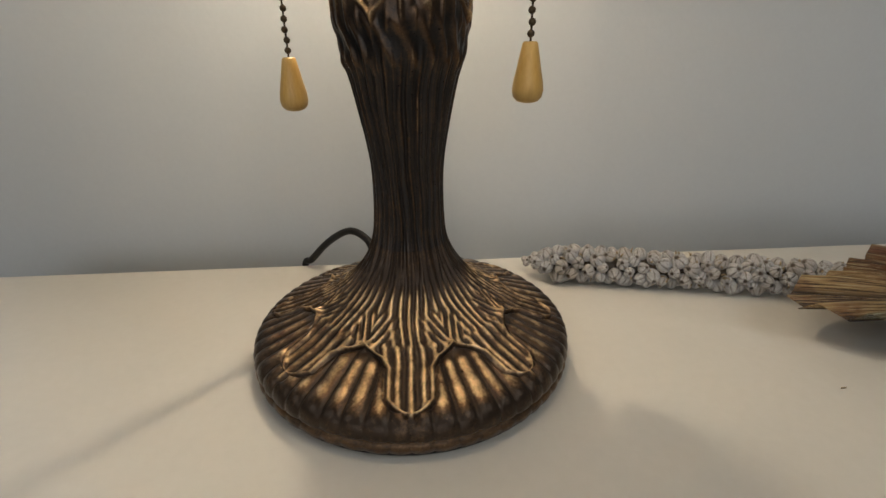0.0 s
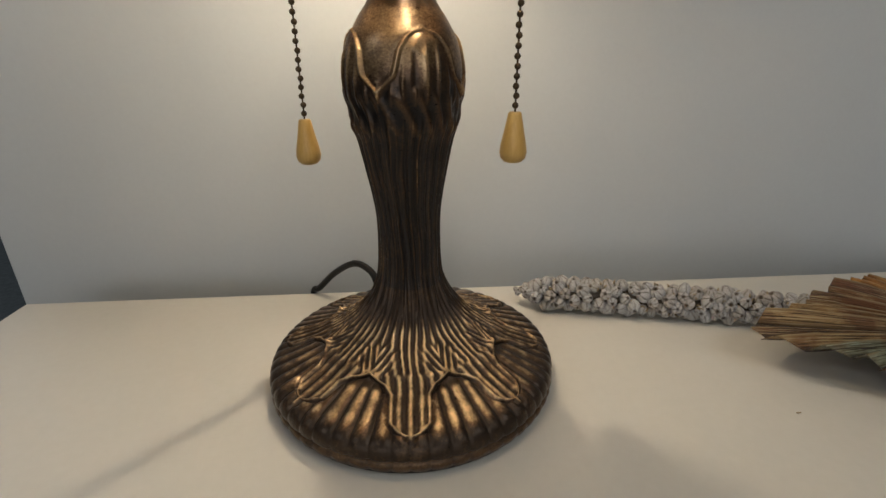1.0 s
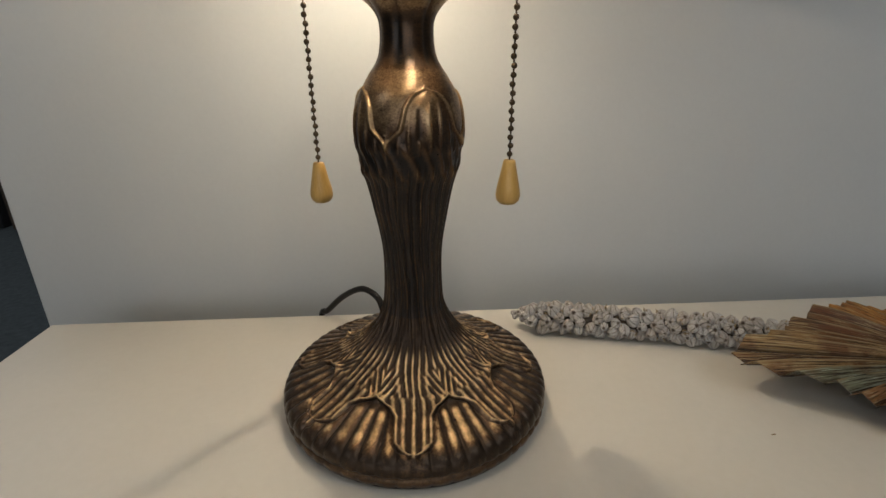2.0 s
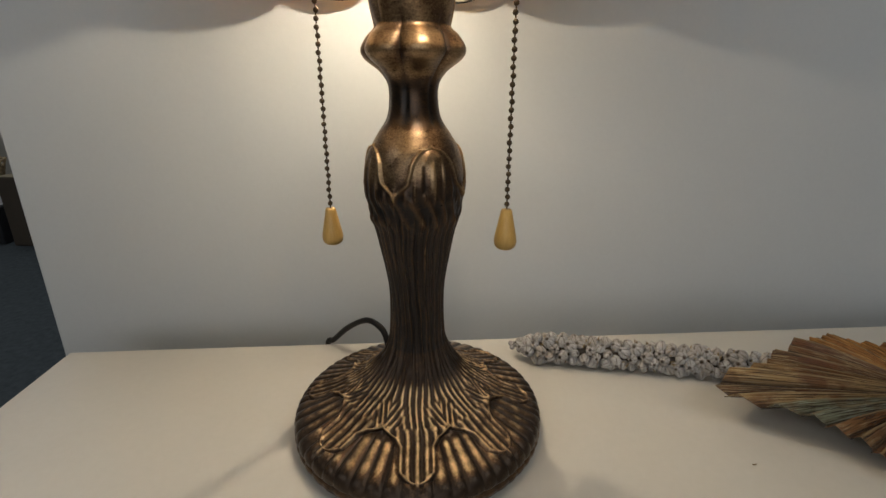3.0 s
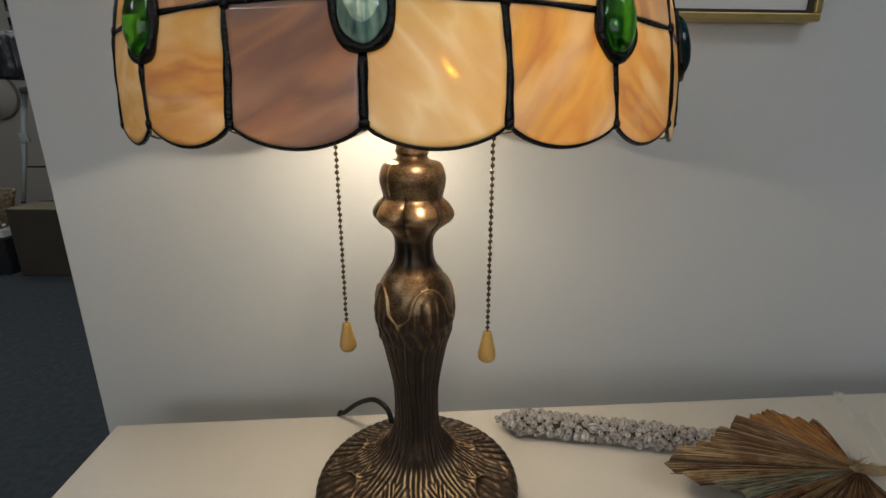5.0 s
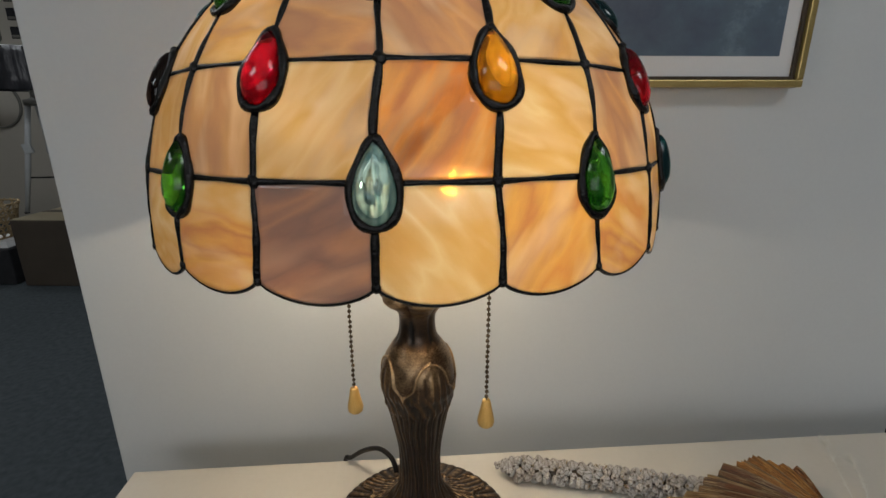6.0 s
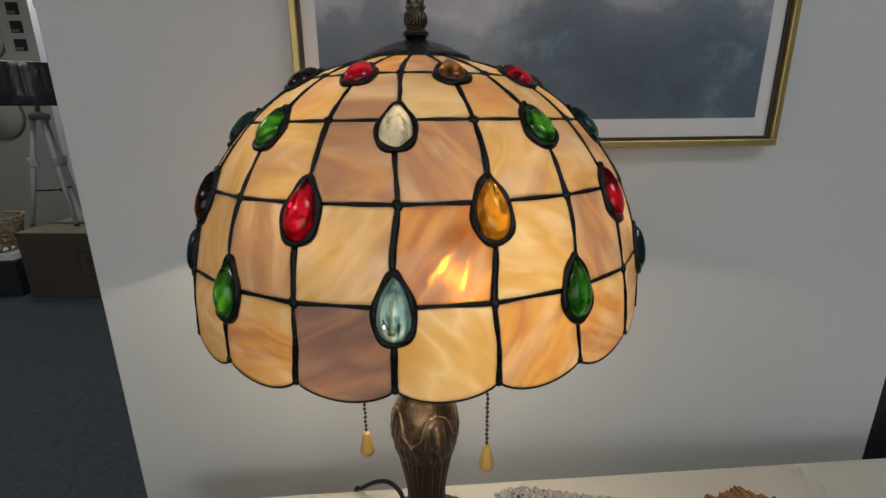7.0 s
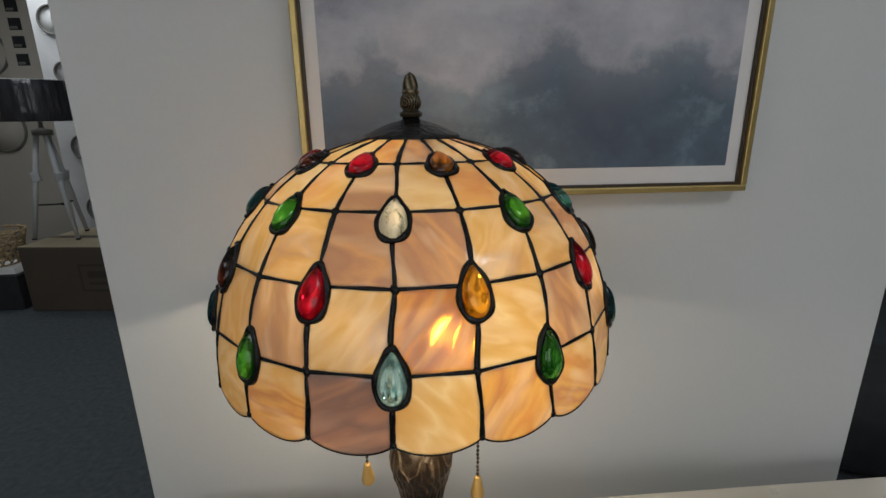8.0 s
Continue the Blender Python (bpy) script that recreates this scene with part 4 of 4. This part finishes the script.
# ---- the dried flower spike ----


def bud_material():
    m, n, l, b = nodes_of("dried_bud_white")
    tip = n.new("ShaderNodeAttribute")
    tip.attribute_name = "tip"
    spots = noise_tex(n, l, 260, 4)
    chalk = ramp(n, l, spots, [(0.36, (0.20, 0.17, 0.15)), (0.45, (0.42, 0.40, 0.38)), (0.60, (0.64, 0.62, 0.60))])
    info = n.new("ShaderNodeObjectInfo")
    chalk = blend(n, l, ramp(n, l, info.outputs["Random"], [(0.3, (0, 0, 0)), (1.0, (0.45, 0.45, 0.45))]), chalk, (0.36, 0.30, 0.24))
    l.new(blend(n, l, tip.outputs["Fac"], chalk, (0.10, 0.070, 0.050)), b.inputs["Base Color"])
    b.inputs["Roughness"].default_value = 0.85
    bump(n, l, b, spots, 0.5, 0.0008)
    return m


bud_white = bud_material()
straw = surface("straw", (0.22, 0.15, 0.07), (0.42, 0.31, 0.17), 0.7, scale=60, fine=600)


def bud_mesh(seed):
    """A bud of pointed sepals that close over a dark mouth: base at the origin's underside, mouth along z."""
    g = random.Random(seed)
    bm = bmesh.new()
    layer = bm.verts.layers.float.new("tip")
    made = bmesh.ops.create_uvsphere(bm, u_segments=48, v_segments=18, radius=1.0)["verts"]
    turn, lobes, gape = g.uniform(0, 6.3), g.choice((5, 6, 7)), g.uniform(0.90, 0.99)
    for v in made:
        a, z = math.atan2(v.co.y, v.co.x), v.co.z
        ph = (lobes / 2 * (a + turn) + 0.5 * z) % math.pi
        lobe = abs(math.sin(ph))
        side = 0.07 * (ph / math.pi - 0.5) * max(0.0, 0.9 - abs(z))
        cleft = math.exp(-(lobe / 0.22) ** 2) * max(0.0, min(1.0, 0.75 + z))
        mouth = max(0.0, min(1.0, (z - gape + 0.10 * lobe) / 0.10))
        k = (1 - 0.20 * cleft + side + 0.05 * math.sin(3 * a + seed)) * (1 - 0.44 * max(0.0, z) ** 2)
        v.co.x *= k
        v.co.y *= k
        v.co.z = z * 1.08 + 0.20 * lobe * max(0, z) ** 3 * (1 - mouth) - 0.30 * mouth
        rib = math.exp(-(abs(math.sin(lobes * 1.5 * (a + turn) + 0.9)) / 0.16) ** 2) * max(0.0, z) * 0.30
        # The value darkens clefts, rib lines, mouth and underside alike.
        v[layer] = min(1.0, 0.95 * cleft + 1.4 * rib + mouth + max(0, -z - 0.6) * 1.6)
    me = bpy.data.meshes.new("bud")
    bm.to_mesh(me)
    bm.free()
    me.polygons.foreach_set("use_smooth", [True] * len(me.polygons))
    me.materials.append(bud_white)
    return me


BUDS = [bud_mesh(i) for i in range(6)]
SPIKE_A, SPIKE_B = Vector((0.0845, 0.0765, 0.0135)), Vector((0.2880, 0.0265, 0.0140))
spike = tagged(empty("dried_flower_spike", pose(0, 0, TOP)), "dried flower spike of small chalky white buds lying on the table", "dried flowers")
# The stalk is thickened and dark to paint shade into the bud gaps.
part("stalk", tube([SPIKE_A.lerp(SPIKE_B, i / 10) for i in range(11)] + [SPIKE_B + Vector((0.06, -0.02, 0.0))], [0.0015, 0.0040] + [0.0066] * 8 + [0.005, 0.0022], 10), dark_rebate, spike, "thin dry stalk")
spike_way = (SPIKE_B - SPIKE_A).normalized()
side_a = spike_way.cross(Vector((0, 0, 1))).normalized()
side_b = side_a.cross(spike_way).normalized()
rng = random.Random(4)
turns = 0.0
for i in range(158):
    s = (i + 0.5) / 158
    turns += 2.39996
    thick = 0.0092 * min(1.0, 0.10 + s * 8) * (1 - 0.1 * s)
    out = side_a * math.cos(turns) + side_b * math.sin(turns)
    centre = SPIKE_A.lerp(SPIKE_B, s) + out * thick * rng.uniform(0.95, 1.12) + spike_way * rng.uniform(-0.002, 0.002)
    size = 0.0048 * rng.uniform(0.80, 1.12) * min(1.0, 0.5 + s * 7)
    centre.z = max(centre.z, size * 0.9)
    lean = (out + spike_way * rng.uniform(-0.8, 0.3) + Vector((rng.uniform(-0.35, 0.35), rng.uniform(-0.35, 0.35), rng.uniform(-0.2, 0.3)))).normalized()
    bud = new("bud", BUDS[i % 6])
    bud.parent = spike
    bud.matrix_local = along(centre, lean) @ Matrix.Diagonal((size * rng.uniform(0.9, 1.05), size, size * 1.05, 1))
bm = bmesh.new()
for i in range(150):
    s, a = rng.uniform(0.12, 1.0), rng.uniform(0, 6.28)
    out = side_a * math.cos(a) + side_b * math.sin(a)
    p = SPIKE_A.lerp(SPIKE_B, s) + out * 0.0105
    if p.z < 0.003:
        continue
    q = p + (out + Vector((rng.uniform(-1, 1), rng.uniform(-1, 1), rng.uniform(-0.5, 1)))) .normalized() * rng.uniform(0.002, 0.0045)
    add_tube(bm, [p, p.lerp(q, 0.5) + Vector((0, 0, 0.0005)), q], [0.0006, 0.0005, 0.0001], 4)
tagged(part("bract", bm, straw, spike, "thin dry bracts between the buds"), kind="stuff")

# ---- the dried palm fan ----
def palm_material(name, tones, streak_tone, stain_tone):
    """Dry leaf: each pleat of its own tone, with long pale streaks and stains; shade is painted into the valleys and
    light onto the crests.
    """
    m, n, l, b = nodes_of(name)
    info = n.new("ShaderNodeObjectInfo")
    streak, mp, wv = n.new("ShaderNodeTexCoord"), n.new("ShaderNodeMapping"), n.new("ShaderNodeTexNoise")
    mp.inputs["Scale"].default_value = (0.40, 4.5, 1)
    l.new(streak.outputs["UV"], mp.inputs["Vector"])
    l.new(mp.outputs[0], wv.inputs["Vector"])
    wv.inputs["Scale"].default_value, wv.inputs["Detail"].default_value, wv.inputs["Roughness"].default_value = 5, 5, 0.65
    big = noise_tex(n, l, 28, 4)
    tone = ramp(n, l, info.outputs["Random"], [(k / (len(tones) - 1), c) for k, c in enumerate(tones)])
    pale = blend(n, l, ramp(n, l, wv.outputs["Fac"], [(0.545, (0, 0, 0)), (0.60, (0.95, 0.95, 0.95))]), tone, streak_tone)
    rust = blend(n, l, ramp(n, l, big, [(0.47, (0, 0, 0)), (0.60, (0.75, 0.75, 0.75))]), pale, stain_tone)
    mix3 = blend(n, l, ramp(n, l, wv.outputs["Fac"], [(0.41, (0.9, 0.9, 0.9)), (0.50, (0, 0, 0))]), rust, (0.035, 0.020, 0.012))
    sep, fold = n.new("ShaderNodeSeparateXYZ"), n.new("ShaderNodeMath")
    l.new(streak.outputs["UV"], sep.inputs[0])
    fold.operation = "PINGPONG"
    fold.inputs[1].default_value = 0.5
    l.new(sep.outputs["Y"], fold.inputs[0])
    # Pale crest lines paint in the light on the folds.
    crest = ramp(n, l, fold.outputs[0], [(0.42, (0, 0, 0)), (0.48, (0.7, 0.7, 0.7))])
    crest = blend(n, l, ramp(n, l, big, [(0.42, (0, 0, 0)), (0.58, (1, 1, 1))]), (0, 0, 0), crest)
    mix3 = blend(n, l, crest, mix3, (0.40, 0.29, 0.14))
    # Fold shade painted in: the valleys turn dark brown.
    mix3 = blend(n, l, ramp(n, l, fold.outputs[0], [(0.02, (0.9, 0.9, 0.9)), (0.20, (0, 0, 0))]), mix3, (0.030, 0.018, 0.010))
    l.new(mix3, b.inputs["Base Color"])
    b.inputs["Roughness"].default_value = 0.27
    bump(n, l, b, wv.outputs["Fac"], 0.9, 0.0016)
    return m


palm = palm_material("dried_palm", [(0.12, 0.052, 0.021), (0.25, 0.132, 0.050), (0.10, 0.047, 0.020), (0.38, 0.235, 0.096), (0.25, 0.084, 0.024), (0.33, 0.165, 0.058)], (0.50, 0.37, 0.19), (0.15, 0.050, 0.017))
palm_green = palm_material("dried_palm_green", [(0.16, 0.15, 0.085), (0.24, 0.24, 0.15), (0.20, 0.17, 0.09)], (0.42, 0.46, 0.34), (0.17, 0.10, 0.045))
palm_orange = palm_material("dried_palm_orange", [(0.30, 0.12, 0.028), (0.46, 0.20, 0.045), (0.38, 0.17, 0.045)], (0.66, 0.36, 0.11), (0.16, 0.06, 0.018))
FAN = Vector((0.3990, -0.0145, 0.0150))
FAN_AZ = [92, 104, 112, 124, 140, 158, 170, 179, 184, 191, 203, 216, 236, 262]
FAN_R = [0.050, 0.062, 0.077, 0.084, 0.089, 0.116, 0.140, 0.190, 0.176, 0.151, 0.131, 0.124, 0.122, 0.124]
fan_leaf = tagged(empty("dried_palm_fan", pose(0, 0, TOP)), "dried pleated palm leaf fan in brown and copper tones", "palm leaf")
PLEATS = 36
rng = random.Random(11)


def fan_point(az, f, ridge, reach):
    """A point of the fan: azimuth in degrees, f from the heart to the edge, ridge 1 on a fold's crest and 0 in its valley."""
    r = 0.006 + (reach - 0.006) * f
    a = math.radians(az)
    lift = 0.0120 + f * (0.0090 + 0.0045 * smooth(125, 150, az) - 0.0040 * smooth(176, 186, az) - 0.0092 * smooth(190, 212, az))
    wave = -0.0015 * math.sin(az * 0.11 + 2.2 * f) * f
    z = FAN.z - 0.015 + lift + wave + ridge * 0.0095 * min(1.0, 0.10 + f * 1.05) * (1.0 - 0.35 * f ** 3)
    return Vector((FAN.x + r * math.cos(a), FAN.y + r * math.sin(a), max(z, 0.0012)))


for i in range(PLEATS):
    a0, a1 = 92 + 170 * i / PLEATS, 92 + 170 * (i + 1) / PLEATS
    am = (a0 + a1) / 2 + rng.uniform(-0.6, 0.6)
    ragged = rng.uniform(0.965, 1.01)
    reach0, reach, reach1 = (float(np.interp(q, FAN_AZ, FAN_R)) * ragged for q in (a0, am, a1))
    bm = bmesh.new()
    uv = bm.loops.layers.uv.new("uv")
    high, steps = rng.uniform(0.45, 1.25), 14
    rows = []
    for j in range(steps + 1):
        f = j / steps
        ends = [(a0 + 0.0, 0.0, reach0 * (1 - 0.02 * rng.random())), (am - 0.3, high, reach), (a1 + 0.25, 0.02, reach1 * (1 - 0.03 * rng.random()))]
        rows.append([(fan_point(a, f, rd, rc), f, c / 2) for c, (a, rd, rc) in enumerate(ends)])
    sheets = []
    for off in (0.0, -0.0007):
        sheets.append([[bm.verts.new(p + Vector((0, 0, off))) for p, f, c in row] for row in rows])
    coords = {}
    for sh in sheets:
        for row, src in zip(sh, rows):
            for v, (p, f, c) in zip(row, src):
                coords[v] = (f * 2.0 + i * 3.1, c)
    up_s, low_s = sheets
    for j in range(steps):
        for c in range(2):
            bm.faces.new((up_s[j][c], up_s[j][c + 1], up_s[j + 1][c + 1], up_s[j + 1][c]))
            bm.faces.new((low_s[j][c], low_s[j + 1][c], low_s[j + 1][c + 1], low_s[j][c + 1]))
        bm.faces.new((up_s[j][0], up_s[j + 1][0], low_s[j + 1][0], low_s[j][0]))
        bm.faces.new((up_s[j][2], low_s[j][2], low_s[j + 1][2], up_s[j + 1][2]))
    for c in range(2):
        bm.faces.new((up_s[steps][c], up_s[steps][c + 1], low_s[steps][c + 1], low_s[steps][c]))
        bm.faces.new((up_s[0][c], low_s[0][c], low_s[0][c + 1], up_s[0][c + 1]))
    for face in bm.faces:
        for lp in face.loops:
            lp[uv].uv = coords[lp.vert]
    bmesh.ops.recalc_face_normals(bm, faces=bm.faces)
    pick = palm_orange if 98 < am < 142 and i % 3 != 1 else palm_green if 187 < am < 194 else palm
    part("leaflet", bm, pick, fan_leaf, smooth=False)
part("stalk", tube([FAN + Vector((-0.008, 0.0, -0.004)), FAN + Vector((0.05, -0.002, -0.006)), FAN + Vector((0.20, 0.004, -0.009))], [0.0040, 0.0045, 0.0050], 10), straw, fan_leaf, "dry leaf stalk")
bm = bmesh.new()
for i in range(60):
    a = math.radians(rng.uniform(80, 280))
    p = FAN + Vector((0.004 * math.cos(a), 0.004 * math.sin(a), rng.uniform(-0.002, 0.004)))
    q = p + Vector((rng.uniform(-0.012, 0.02), rng.uniform(-0.012, 0.012), rng.uniform(0.0, 0.006)))
    add_tube(bm, [p, q], [0.0005, 0.0001], 4)
tagged(part("fibre", bm, straw, fan_leaf, "frayed straw fibres at the leaf's heart"), kind="stuff")

# ---- the feathery grass beside the fan ----
plume_white = surface("plume_white", (0.60, 0.57, 0.50), (0.78, 0.76, 0.70), 0.9, scale=60)
plume = tagged(empty("dried_grass_plume", pose(0, 0, TOP)), "pale feathery dried grass stems lying beside the palm leaf", "dried grass")
rng = random.Random(21)
for ends in (((0.425, -0.008, 0.013), (0.448, 0.040, 0.016), (0.473, 0.089, 0.016)), ((0.436, -0.012, 0.012), (0.461, 0.025, 0.014), (0.478, 0.060, 0.013))):
    bm = bmesh.new()
    line = curve_between(ends, 24)
    add_tube(bm, line, 0.0005, 5)
    for i in range(420):
        s = rng.random() ** 0.6 if i < 240 else rng.uniform(0.90, 1.0)
        p = line[int(s * (len(line) - 1))]
        d = Vector((rng.uniform(-1, 1), rng.uniform(-0.3, 1.2), rng.uniform(-0.2, 0.7))).normalized() * rng.uniform(0.002, 0.004 + 0.006 * s ** 4)
        add_tube(bm, [p, p + d], [0.00016, 0.00008], 3)
    part("feather_stem", bm, plume_white, plume, smooth=False)

# ---- specks on the table ----
for x, y, ln, rot in ((0.2156, -0.0601, 0.0028, 20),):
    sp = tagged(finish("crumb", tube([(0, 0, 0.0004), (ln * 0.6, ln * 0.15, 0.0007), (ln, ln * 0.5, 0.0004)], [0.0003, 0.0004, 0.0002], 6), straw), "tiny dark dry crumb on the white table top", "crumb")
    sp.matrix_world = pose(x, y, TOP, 0, 0, -rot)

# ---- the room beyond the partition ----
BX, BY, BH = -2.72, 2.94, 0.470
carton = tagged(empty("cardboard_box", pose(BX, BY, 0, 0, 0, -6)), "large closed brown cardboard box standing on the carpet", "box")
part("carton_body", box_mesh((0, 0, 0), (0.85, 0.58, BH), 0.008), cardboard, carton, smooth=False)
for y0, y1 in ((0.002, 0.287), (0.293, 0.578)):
    part("flap", box_mesh((0.002, y0, BH), (0.848, y1, BH + 0.005), 0.001), cardboard_lit_top, carton, smooth=False)
for lo, hi in (((0.40, 0.15), (0.66, 0.165)), ((0.40, 0.335), (0.66, 0.35)), ((0.40, 0.165), (0.415, 0.335)), ((0.645, 0.165), (0.66, 0.335)), ((0.46, 0.20), (0.60, 0.22)), ((0.46, 0.25), (0.60, 0.30))):
    part("printed_bar", box_mesh((lo[0], -0.0012, lo[1]), (hi[0], 0.001, hi[1])), cardboard_ink, carton, smooth=False)
part("tape", box_mesh((-0.0012, 0.255, BH + 0.0052), (0.851, 0.325, BH + 0.0064)), cardboard, carton, "brown packing tape", smooth=False)

LX, LY = -2.575, 3.22
tripod = tagged(empty("tripod_lamp", pose(LX, LY, BH + 0.0065)), "white tripod lamp with crinkled black drum shade on a box", "floor lamp")
for a in (205, 325, 80):
    ca, sa = math.cos(math.radians(a)), math.sin(math.radians(a))
    leg = part("leg", tube([(0.035 * ca, 0.035 * sa, 0.760), (0.125 * ca, 0.125 * sa, 0.30), (0.185 * ca, 0.185 * sa, 0.008)], [0.017, 0.018, 0.013], 10), leg_white, tripod)
    part("foot", lathe([(0.0, 0.0), (0.016, 0.0), (0.016, 0.010), (0.0, 0.012)], 14, pose(0.187 * ca, 0.187 * sa, 0)), black_plastic, leg)
    part("clamp", box_mesh((-0.026, -0.022, -0.035), (0.026, 0.022, 0.035), 0.006, pose(0.095 * ca, 0.095 * sa, 0.45, 0, 11, a)), leg_white, leg)
    part("brace", tube([(0.0, 0.0, 0.245), (0.066 * ca, 0.066 * sa, 0.247), (0.138 * ca, 0.138 * sa, 0.252)], 0.006, 8), black_plastic, tripod, "dark brace rod")
part("hub", lathe([(0.0, 0.735), (0.060, 0.738), (0.062, 0.775), (0.020, 0.785), (0.014, 0.80), (0.014, 0.86), (0.0, 0.86)], 20), grey_enamel, tripod)
bm, rings = bmesh.new(), []
fold_rng = random.Random(8)
folds = [fold_rng.uniform(-1, 1) for i in range(72)]
for r, z in ((0.232, 0.836), (0.236, 0.832), (0.239, 0.838), (0.238, 0.92), (0.235, 1.02), (0.232, 1.096), (0.229, 1.10), (0.226, 1.095)):
    ring = []
    for i in range(144):
        a, w = 2 * math.pi * i / 144, folds[i // 2] * (0.006 if 0.84 < z < 1.09 else 0.001)
        ring.append(bm.verts.new(((r + w) * math.cos(a), (r + w) * math.sin(a), z)))
    rings.append(ring)
for p, q in zip(rings, rings[1:]):
    for i in range(144):
        bm.faces.new((p[i], p[(i + 1) % 144], q[(i + 1) % 144], q[i]))
part("drum_shade", bm, foil_black, tripod, "crinkled glossy black drum shade")
part("spider", tube([(-0.229, 0, 0.865), (0.0, 0, 0.862), (0.229, 0, 0.865)], 0.004, 6), black_plastic, tripod)

tagged(finish("pillar", box_mesh((-3.02, 4.0, 0), (-2.1, 4.2, ROOM_H - 0.001), 0.004), white_lacquer, smooth=False), "white painted pillar in the room behind", "pillar", kind="structure")


def hoop(name, m, radius, thick, label, category, material, face):
    """A round wall ring with a slim rim and a flat face."""
    h = tagged(empty(name, m), label, category, "round wall pieces")
    part("rim", lathe([(radius - thick, 0.0), (radius - thick, 0.022), (radius - thick * 0.5, 0.028), (radius, 0.022), (radius, 0.0)], 40, close=False), material, h)
    part("face", lathe([(0.0, 0.004), (radius - thick, 0.004), (radius - thick, 0.0), (0.0, 0.0)], 40), face, h)


for x, z, r in ((-2.845, 2.10, 0.115), (-2.83, 1.70, 0.085), (-2.80, 1.09, 0.11), (-2.77, 0.55, 0.12)):
    hoop("wall_ring", pose(x, 3.999, z, 90, 0, 0), r, 0.014, "small round wall piece with a dark rim on the pillar", "wall art", grey_enamel, white_lacquer)
for x, z, r in ((-4.22, 1.24, 0.24), (-4.20, 1.98, 0.22)):
    hoop("wall_disc", pose(x, Y1 - 0.001, z, 90, 0, 0), r, 0.018, "round grey wall plate with a dark rim", "wall art", grey_enamel, room_paint)

art = tagged(empty("wall_panel", pose(-3.835, Y1 - 0.002, 1.91)), "beige wall panel with a column of dark square openings", "wall art")
part("panel", box_mesh((-0.16, -0.03, -0.5), (0.22, 0, 0.75), 0.004), room_paint, art, smooth=False)
for i in range(5):
    # Flat dark plates stand in for the shade inside the openings.
    bm = box_mesh((-0.058, -0.034, -0.055 + i * 0.165), (0.058, -0.0305, 0.055 + i * 0.165))
    cell = part("opening", bm, dark_cloth, art, smooth=False)
    part("ledge", box_mesh((-0.050, -0.036, -0.045 + i * 0.165), (0.020, -0.0342, -0.020 + i * 0.165)), grey_enamel, cell, smooth=False)

basket = tagged(empty("wicker_basket", pose(-3.06, 3.16, -0.01)), "yellowish open wicker basket standing on a dark crate", "basket")
for i in range(7):
    r = 0.13 + 0.012 * i
    part("hoop_cane", tube([(r * math.cos(j * 0.2618), r * math.sin(j * 0.2618), 0.31 + i * 0.04) for j in range(25)], 0.007, 6), straw, basket)
for i in range(16):
    a, b = i * 0.3927, (i + 2.5) * 0.3927
    for p, q in ((a, b), (b, a)):
        part("cane", tube([(0.135 * math.cos(p), 0.135 * math.sin(p), 0.305), (0.178 * math.cos((p + q) / 2), 0.178 * math.sin((p + q) / 2), 0.43), (0.212 * math.cos(q), 0.212 * math.sin(q), 0.56)], 0.006, 5), straw, basket)
crate = tagged(empty("storage_crate", pose(-3.32, 2.97, 0)), "low dark crate with pale papers on top", "crate")
part("crate_body", box_mesh((0, 0, 0), (0.52, 0.4, 0.26), 0.01), dark_cloth, crate, smooth=False)
for i in range(4):
    part("paper", box_mesh((0.04 + 0.012 * i, 0.03 + 0.01 * i, 0.261 + i * 0.009), (0.50 - 0.01 * i, 0.38 - 0.01 * i, 0.269 + i * 0.009), 0.002), mat_board, crate, smooth=False)

stool = tagged(empty("dark_pouffe", pose(1.75, 1.2, 0)), "low dark upholstered pouffe on the carpet", "pouffe")
part("cushion", lathe([(0.0, 0.02), (0.30, 0.02), (0.34, 0.06), (0.35, 0.22), (0.33, 0.30), (0.26, 0.335), (0.0, 0.345)], 40), dark_cloth, stool)
